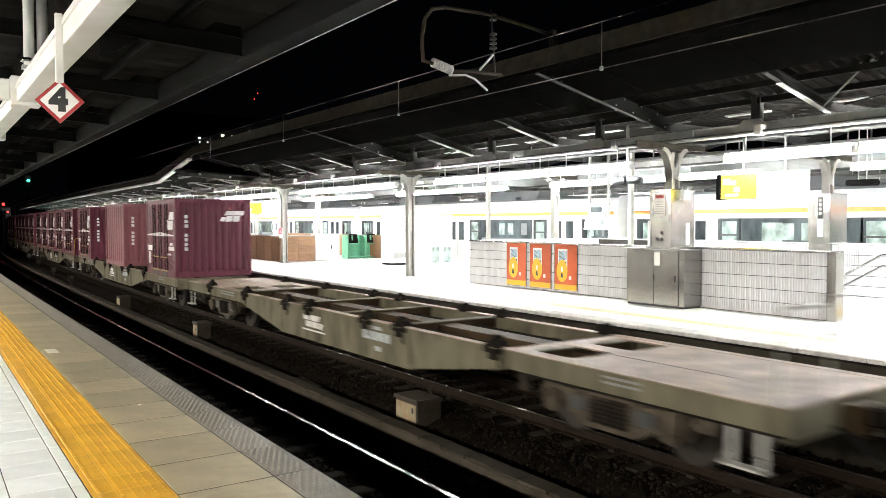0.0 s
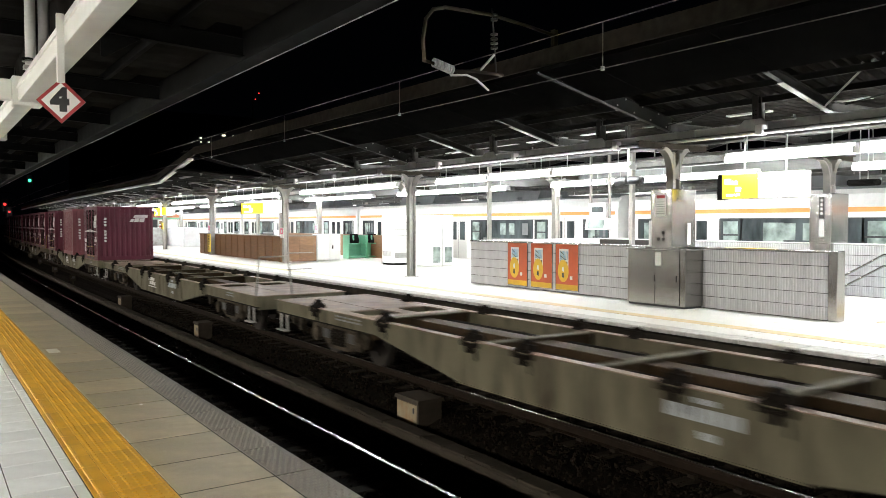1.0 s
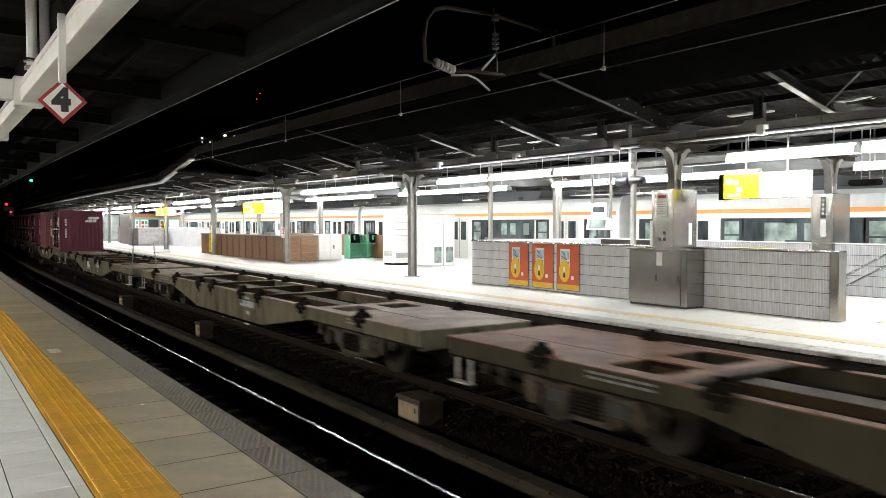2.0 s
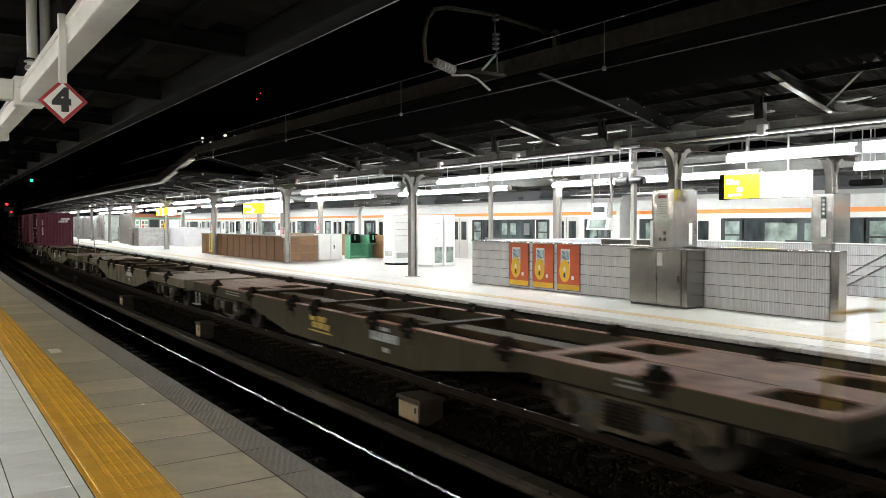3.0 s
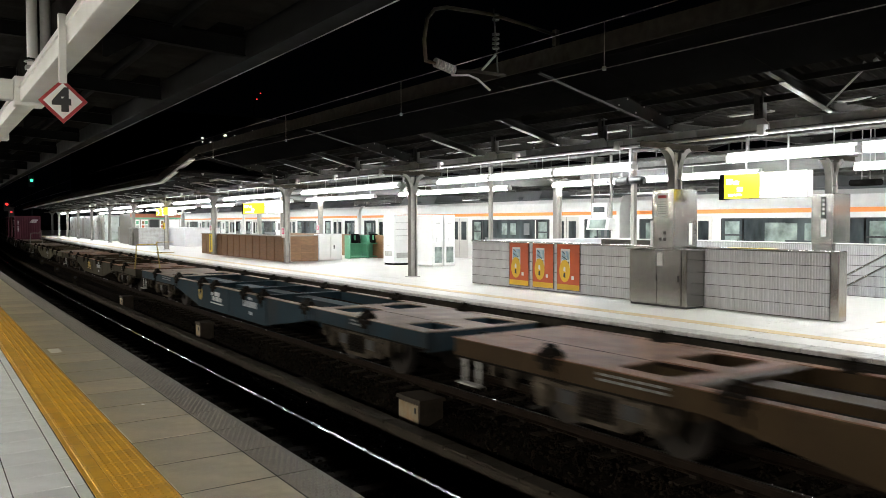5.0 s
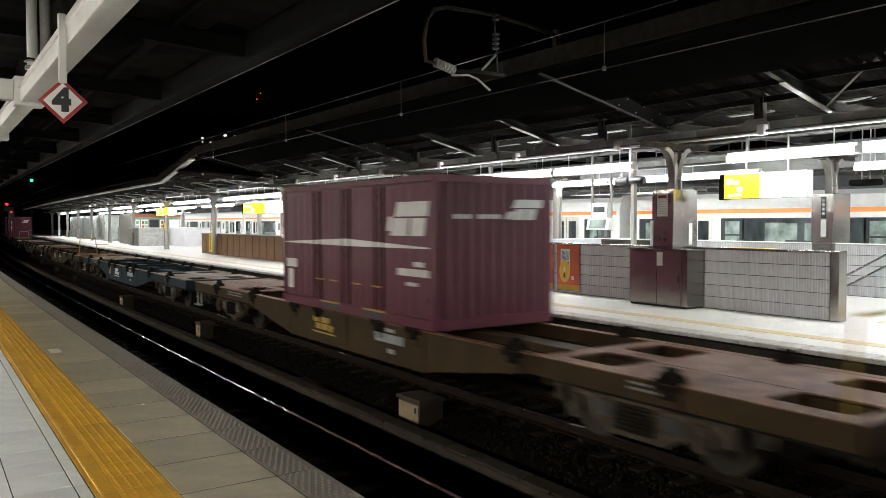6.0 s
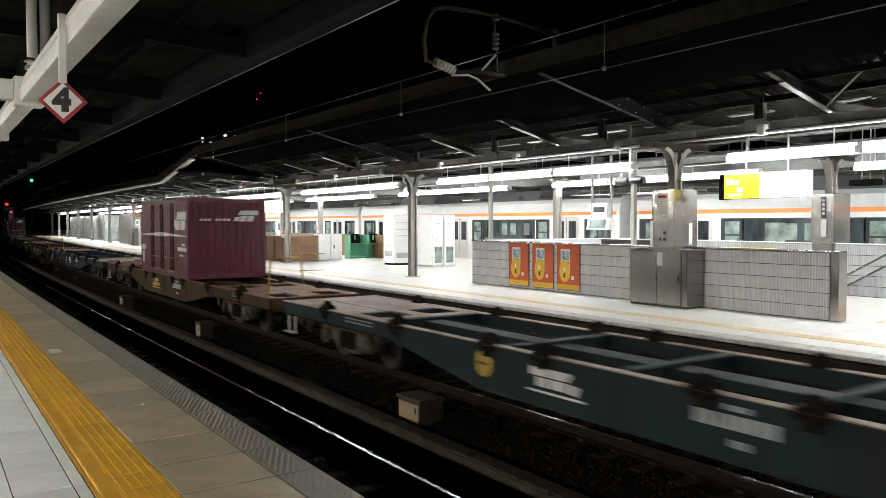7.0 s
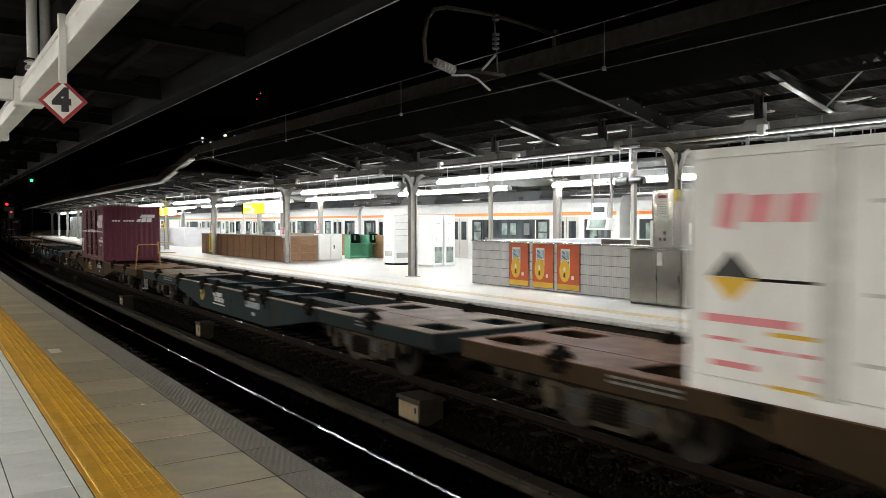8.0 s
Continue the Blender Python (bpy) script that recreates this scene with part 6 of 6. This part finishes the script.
def container(rear, L, W, Hc, paint, label, style):
    """A steel container; own y runs from 0 at the rear end to L, z from its foot."""
    c = thing("freight_container", TRACK_TRAIN, rear, 1.0, label, "container", "freight containers")
    hw = W / 2
    bm = B()
    box(bm, -hw + 0.05, hw - 0.05, 0.06, L - 0.06, 0.12, Hc - 0.02)
    part("body", bm, paint, c)
    # frame: corner posts and rails
    bm = B()
    for x in (-hw, hw - 0.12):
        for y in (0, L - 0.12):
            box(bm, x, x + 0.12, y, y + 0.12, 0.02, Hc, 0.008)
        box(bm, x, x + 0.12, 0.12, L - 0.12, 0.02, 0.18, 0.006)
        box(bm, x + 0.01, x + 0.11, 0.12, L - 0.12, Hc - 0.1, Hc, 0.006)
    for y in (0, L - 0.12):
        box(bm, -hw + 0.12, hw - 0.12, y, y + 0.12, 0.02, 0.2, 0.006)
        box(bm, -hw + 0.12, hw - 0.12, y + 0.01, y + 0.11, Hc - 0.12, Hc, 0.006)
    part("frame", bm, paint, c)
    # corrugated rear end
    bm = B()
    n = 10
    span = W - 0.24
    prof = []
    for k in range(n):
        a = -hw + 0.12 + span * k / n
        d = span / n
        prof += [(a, 0.045), (a + d * 0.28, 0.045), (a + d * 0.42, 0.01), (a + d * 0.86, 0.01)]
    prof += [(hw - 0.12, 0.045), (hw - 0.12, 0.08), (-hw + 0.12, 0.08)]
    prism(bm, prof, "z", 0.2, Hc - 0.12)
    part("end_panel", bm, paint, c, "corrugated end panel")
    # side towards the viewer
    if style == "door":
        cx = L / 2
        leaves = [(0.14, L * 0.29), (L * 0.29, L * 0.5), (L * 0.5, L * 0.71), (L * 0.71, L - 0.14)]
        for a, b in leaves:
            bm = B()
            box(bm, -hw + 0.012, -hw + 0.05, a + 0.012, b - 0.012, 0.2, Hc - 0.12, 0.008)
            d = part("door", bm, paint, c)
            for k in range(3):
                y = a + (b - a) * (0.3 + 0.2 * k)
                bm = B()
                prism(bm, [(-hw + 0.012, y - 0.045), (-hw - 0.004, y - 0.02), (-hw - 0.004, y + 0.02), (-hw + 0.012, y + 0.045)], "z", 0.26, Hc - 0.18)
                part("door_rib", bm, paint, d)
            for y in (a + 0.14, b - 0.14):
                if 0.2 * L < y < 0.8 * L:
                    bm = B()
                    tube(bm, [(-hw - 0.005, y, 0.22), (-hw - 0.005, y, Hc - 0.14)], 0.018, 8)
                    part("lock_bar", bm, M_BOGIE, d)
            for z in (0.45, 1.1, 1.7, Hc - 0.35):
                bm = B()
                box(bm, -hw - 0.008, -hw + 0.012, a + 0.02, a + 0.1, z, z + 0.1, 0.004)
                part("hinge", bm, paint, d)
        for y in (L * 0.28, L * 0.4, L * 0.56, L * 0.66):
            bm = B()
            box(bm, -hw - 0.02, -hw + 0.0, y, y + 0.3, 0.60, 0.63, 0.004)
            part("handle", bm, M_YELLOW_PAINT, c, "worn yellow lock handle")
        for y in (L * 0.26, L * 0.55):
            # black plate stands in for the dark inside of the pocket
            bm = B()
            box(bm, -hw - 0.006, -hw + 0.0, y, y + 0.75, 0.04, 0.16)
            part("fork_pocket", bm, M_BLACK, c)
            bm = B()
            box(bm, -hw - 0.008, -hw + 0.0, y - 0.03, y + 0.8, 0.165, 0.20)
            part("pocket_rim", bm, M_YELLOW_PAINT, c)
        f = -hw - 0.006

        def side_mark(name, y0, y1, z0, z1, taper=False):
            bm = B()
            if taper:
                m = (y0 + y1) / 2
                prism(bm, [(y0, z0 + 0.02), (m, z0), (y1, z0 + 0.02), (y1, z0 + 0.04), (m, z1), (y0, z0 + 0.04)], "x", f - 0.002, f + 0.003)
            else:
                box(bm, f - 0.002, f + 0.003, y0, y1, z0, z1)
            part(name, bm, M_MARK, c)
        g = L * 0.2
        for shape in (((0.14, 0.42), (g - 0.1, 0.42), (g, 0.66), (0.18, 0.66)), ((0.24, 0.69), (g * 0.55, 0.69), (g * 0.6, 0.98), (0.30, 0.98)),
                      ((g * 0.62, 0.69), (g + 0.02, 0.69), (g + 0.14, 0.98), (g * 0.68, 0.98)), ((g + 0.06, 0.66), (g + 0.2, 0.66), (g + 0.27, 0.9), (g + 0.14, 0.9))):
            bm = B()
            prism(bm, [(y, Hc - z) for y, z in shape], "x", f - 0.002, f + 0.003)
            part("logo_patch", bm, M_MARK, c)
        side_mark("white_stripe", 0.13, L - 0.13, 1.30, 1.44, True)
        side_mark("number_bar", 0.15, 0.15 + L * 0.16, 0.86, 0.98)
        side_mark("number_bar", 0.3, 0.6, 1.02, 1.10)
        side_mark("number_bar", 0.5, 0.85, 0.7, 0.76)
        side_mark("data_plate", L - 0.55, L - 0.3, 0.35, 0.75)
        side_mark("data_plate", L - 0.75, L - 0.2, 0.8, 0.98)
    else:
        n = int(L / 0.42)
        for k in range(n):
            bm = B()
            y = 0.2 + (L - 0.4) * k / n
            prism(bm, [(-hw + 0.05, y), (-hw + 0.015, y + 0.06), (-hw + 0.015, y + 0.2), (-hw + 0.05, y + 0.26)], "z", 0.2, Hc - 0.12)
            part("side_rib", bm, paint, c)
    # marks on the rear end
    def end_mark(name, x0, x1, z0, z1):
        bm = B()
        box(bm, x0, x1, 0.0, 0.009, z0, z1)
        part(name, bm, M_MARK, c)
    if style != "white":
        s = W / 2.45
        for shape in (((0.34, 0.52), (0.98, 0.52), (1.0, 0.38), (0.42, 0.38)), ((0.18, 0.70), (0.34, 0.72), (0.40, 0.58), (0.26, 0.58)),
                      ((0.37, 0.72), (0.58, 0.72), (0.62, 0.54), (0.43, 0.54)), ((0.61, 0.72), (0.82, 0.72), (0.86, 0.54), (0.65, 0.54))):
            bm = B()
            prism(bm, [(x * s, Hc - z) for x, z in shape], "y", 0.0, 0.009)
            part("logo_patch", bm, M_MARK, c)
        if L > 5:
            for k in range(8):
                if k != 3:
                    end_mark("number_bar", (-0.85 + 0.12 * k) * s, (-0.85 + 0.12 * k + 0.09) * s, Hc - 0.70, Hc - 0.63)
        else:
            for k in range(8):
                if k != 3:
                    end_mark("number_bar", -0.93 * s, -0.83 * s, Hc - 0.62 - 0.145 * k, Hc - 0.52 - 0.145 * k)
    return c


def white_container(rear):
    L, W, Hc = 6.06, 2.49, 2.48
    c = container(rear, L, W, Hc, M_CONT_WHITE, "white freight container with pink lettering bars and a hazard diamond", "white_plain")
    hw = W / 2
    f = -hw + 0.012
    bm = B()
    box(bm, f, -hw + 0.05, 0.13, L - 0.13, 0.2, Hc - 0.12)
    part("side_skin", bm, M_CONT_WHITE, c)
    # posts in a grey that stands in for shade in the recess
    for y in (L - 1.54, L - 3.2, L - 4.85):
        bm = B()
        box(bm, f - 0.03, f, y - 0.125, y + 0.125, 0.15, Hc - 0.06, 0.01)
        part("side_post", bm, M_PORCELAIN, c)
    q = L - 1.25
    for shape in (((0.72, 1.66), (0.90, 1.70), (0.84, 2.02), (0.64, 2.02)), ((0.30, 1.74), (0.60, 1.74), (0.55, 2.0), (0.25, 2.0)), ((-0.06, 1.74), (0.2, 1.74), (0.15, 2.0), (-0.11, 2.0))):
        bm = B()
        prism(bm, [(q + y, z) for y, z in shape], "x", f - 0.004, f)
        part("logo_patch", bm, M_PINK_MARK, c)
    for y0, y1, z in ((L - 1.1, L - 0.72, 0.50), (L - 1.45, L - 1.2, 0.50), (L - 0.62, L - 0.25, 0.56), (L - 2.4, L - 1.8, 0.5), (L - 2.5, L - 1.9, 1.9), (L - 2.3, L - 1.85, 1.1)):
        bm = B()
        box(bm, f - 0.003, f, y0, y1, z, z + 0.035)
        part("text_bar", bm, M_PINK_MARK if y0 > L - 1.6 else M_MARK, c)
    d = L - 0.52
    bm = B()
    prism(bm, [(d - 0.26, 1.2), (d, 1.2), (d + 0.26, 1.2), (d, 1.46)], "x", f - 0.006, f)
    part("diamond_upper", bm, M_BLACK, c)
    bm = B()
    prism(bm, [(d - 0.26, 1.195), (d, 0.95), (d + 0.26, 1.195)], "x", f - 0.006, f)
    part("diamond_lower", bm, M_POSTER_Y, c)
    bm = B()
    box(bm, f - 0.004, f, L - 1.5, L - 0.6, 1.17, 1.2)
    part("seam_bar", bm, M_FRAME_DARK, c)
    for y0, y1, z0, z1 in ((L - 1.2, L - 0.2, 0.74, 0.82), (L - 0.8, L - 0.3, 0.3, 0.36), (L - 1.5, L - 1.3, 0.3, 0.34)):
        bm = B()
        box(bm, f - 0.004, f, y0, y1, z0, z1)
        part("text_bar", bm, M_PINK_MARK, c)
    for y0, y1, z0, z1 in ((L - 1.4, L - 0.95, 0.66, 0.70), (L - 1.5, L - 0.95, 0.17, 0.2)):
        bm = B()
        box(bm, f - 0.02, f, y0, y1, z0, z1)
        part("handle", bm, M_POSTER_Y, c)
    # pocket's dark hollow drawn as a black plate
    bm = B()
    box(bm, f - 0.006, f, L - 1.5, L - 0.95, 0.06, 0.17)
    part("fork_pocket", bm, M_BLACK, c)
    return c


def freight_train():
    grey = (M_SILL_GREY, M_DECK, "weathered grey container flat wagon with a rusty deck")
    blue = (M_SILL_BLUE, M_DECK, "slate blue container flat wagon with a rusty deck")
    dark = (M_SILL_GREEN, M_DECK, "dark teal container flat wagon with a rusty deck")
    olive = (M_SILL_OLIVE, M_DECK_RUST, "dark olive container flat wagon with a rusty deck")
    rust = (M_SILL_RUST, M_DECK_RUST, "rust brown container flat wagon")
    front = 23.4
    kinds = {-4: grey, -3: grey, -2: grey, -1: grey, 0: grey, 1: grey, 2: olive, 3: blue, 4: rust, 5: dark, 6: rust}
    for n, (sill, deck, label) in kinds.items():
        w = wagon(front - PITCH * n, sill, deck, label, circle=n in (3, 5), hoop=None if n % 2 else M_COLUMN if n == 0 else M_YELLOW_PAINT, holes=n not in (0, 1), front_holes=n == 6, steps=(0, 1) if n < 1 else (0,) if n < 6 else (),
                  logo=None if n in (1, 6) else M_YELLOW_PAINT if n in (2, 4) else M_MARK)
        add_moving(w, front - PITCH * n)
    # small maroon containers on the leading wagons
    for n, slots in ((-1, (0, 2, 4)), (-2, (0, 1, 2, 3, 4)), (-3, (0, 1, 2, 3, 4)), (-4, (0, 1, 2, 3))):
        rear = front - PITCH * n - LENGTH
        for k in slots:
            y = rear + 0.50 + 3.76 * k
            pale = n == -1 and k == 2
            c = container(y, 3.66, 2.45, 2.5, M_MAROON_PALE if pale else M_MAROON, "small maroon freight container with white markings on a flat wagon", "ribbed" if pale else "door")
            add_moving(c, y, z=1.0)
    y = -71.15
    add_moving(container(y, 6.06, 2.45, 2.5, M_MAROON, "long maroon freight container with side doors and a white stripe", "door"), y, z=1.0)
    y = -103.06 - 6.06
    add_moving(white_container(y), y, z=1.0)


def bend_line():
    """Lays everything fixed along the gentle curve of the line."""
    bpy.context.view_layer.update()
    moving = {ob for ob, *_ in MOVING}
    skip = ("ground", "office_building", "green_signal", "red_signal", "camera")
    shifted = {}

    def span(ob):
        ys = []
        if ob.type == "MESH":
            ys = [(ob.matrix_world @ Vector(c)).y for c in ob.bound_box]
        for c in ob.children:
            ys += span(c)
        return ys

    def visit(ob):
        if ob.parent is None:
            ys = span(ob)
            if ys and max(ys) - min(ys) < 8:
                ob.location.x += drift((min(ys) + max(ys)) / 2)
                return
        base = shifted.get(ob.parent, 0.0)
        shifted[ob] = base
        if ob.type == "MESH":
            off = ob.matrix_world.translation
            ys = [off.y + c[1] for c in ob.bound_box]
            lo, hi = min(ys), max(ys)
            if hi > CURVE_FROM:
                if hi - lo < 8:
                    want = drift((lo + hi) / 2)
                    ob.location.x += want - base
                    shifted[ob] = want
                elif ob.data.users == 1:
                    bm = bmesh.new()
                    bm.from_mesh(ob.data)
                    if len(bm.verts) < 3000:
                        y = CURVE_FROM
                        while y < min(hi, 170):
                            if y > lo:
                                bmesh.ops.bisect_plane(bm, geom=bm.verts[:] + bm.edges[:] + bm.faces[:], plane_co=(0, y - off.y, 0), plane_no=(0, 1, 0))
                            y += 6
                    for v in bm.verts:
                        v.co.x += drift(v.co.y + off.y) - base
                    bm.to_mesh(ob.data)
                    bm.free()
        for c in ob.children:
            visit(c)
    for ob in list(scene.objects):
        if ob.parent is None and ob not in moving and not ob.name.startswith(skip):
            visit(ob)


def motions():
    for ob, x, y, z in MOVING:
        walk(ob, rows_of(y, x, z))
    turn = math.degrees(SPEED / 0.43)
    steps = [k / FPS for k in range(8 * FPS + 1)]
    for ws, y in WHEELS:
        walk(ws, [(round(t * FPS) / FPS, pose(0, y, 0.43, -turn * round(t * FPS) / FPS)) for t in steps])


# ---- build ----
ground()
near_platform()
near_canopy()
near_lamps()
far_platform()
for i, cy in enumerate(COL_Y):
    column(ROW1, cy, i == 2)
for i, cy in enumerate(COL2_Y):
    column(ROW2, cy, i == 2)
far_canopy()
third_canopy()
far_lamps()
stair_enclosure()
posters()
steel_cabinet()
wood_enclosure()
phone_booths()
vending(14.95, 25.6, 1.0, 0.8, "white drinks vending machine with lit display", 0)
recycling_bins()
platform_small()
for y0 in (-22.0, -1.0, 19.2, 39.2, 59.2):
    commuter_car(y0, 19.8)
overhead()
trackside()
distance()
track("track_near", TRACK_NEAR, -20, 300, "near railway track with one polished rail", 140)
track("track_far", 21.92, -30, 300, "railway track of the commuter train", 20)
track("track_train", TRACK_TRAIN, -20, 300, "railway track under the freight train", 140)
freight_train()
ballast()
bend_line()
motions()
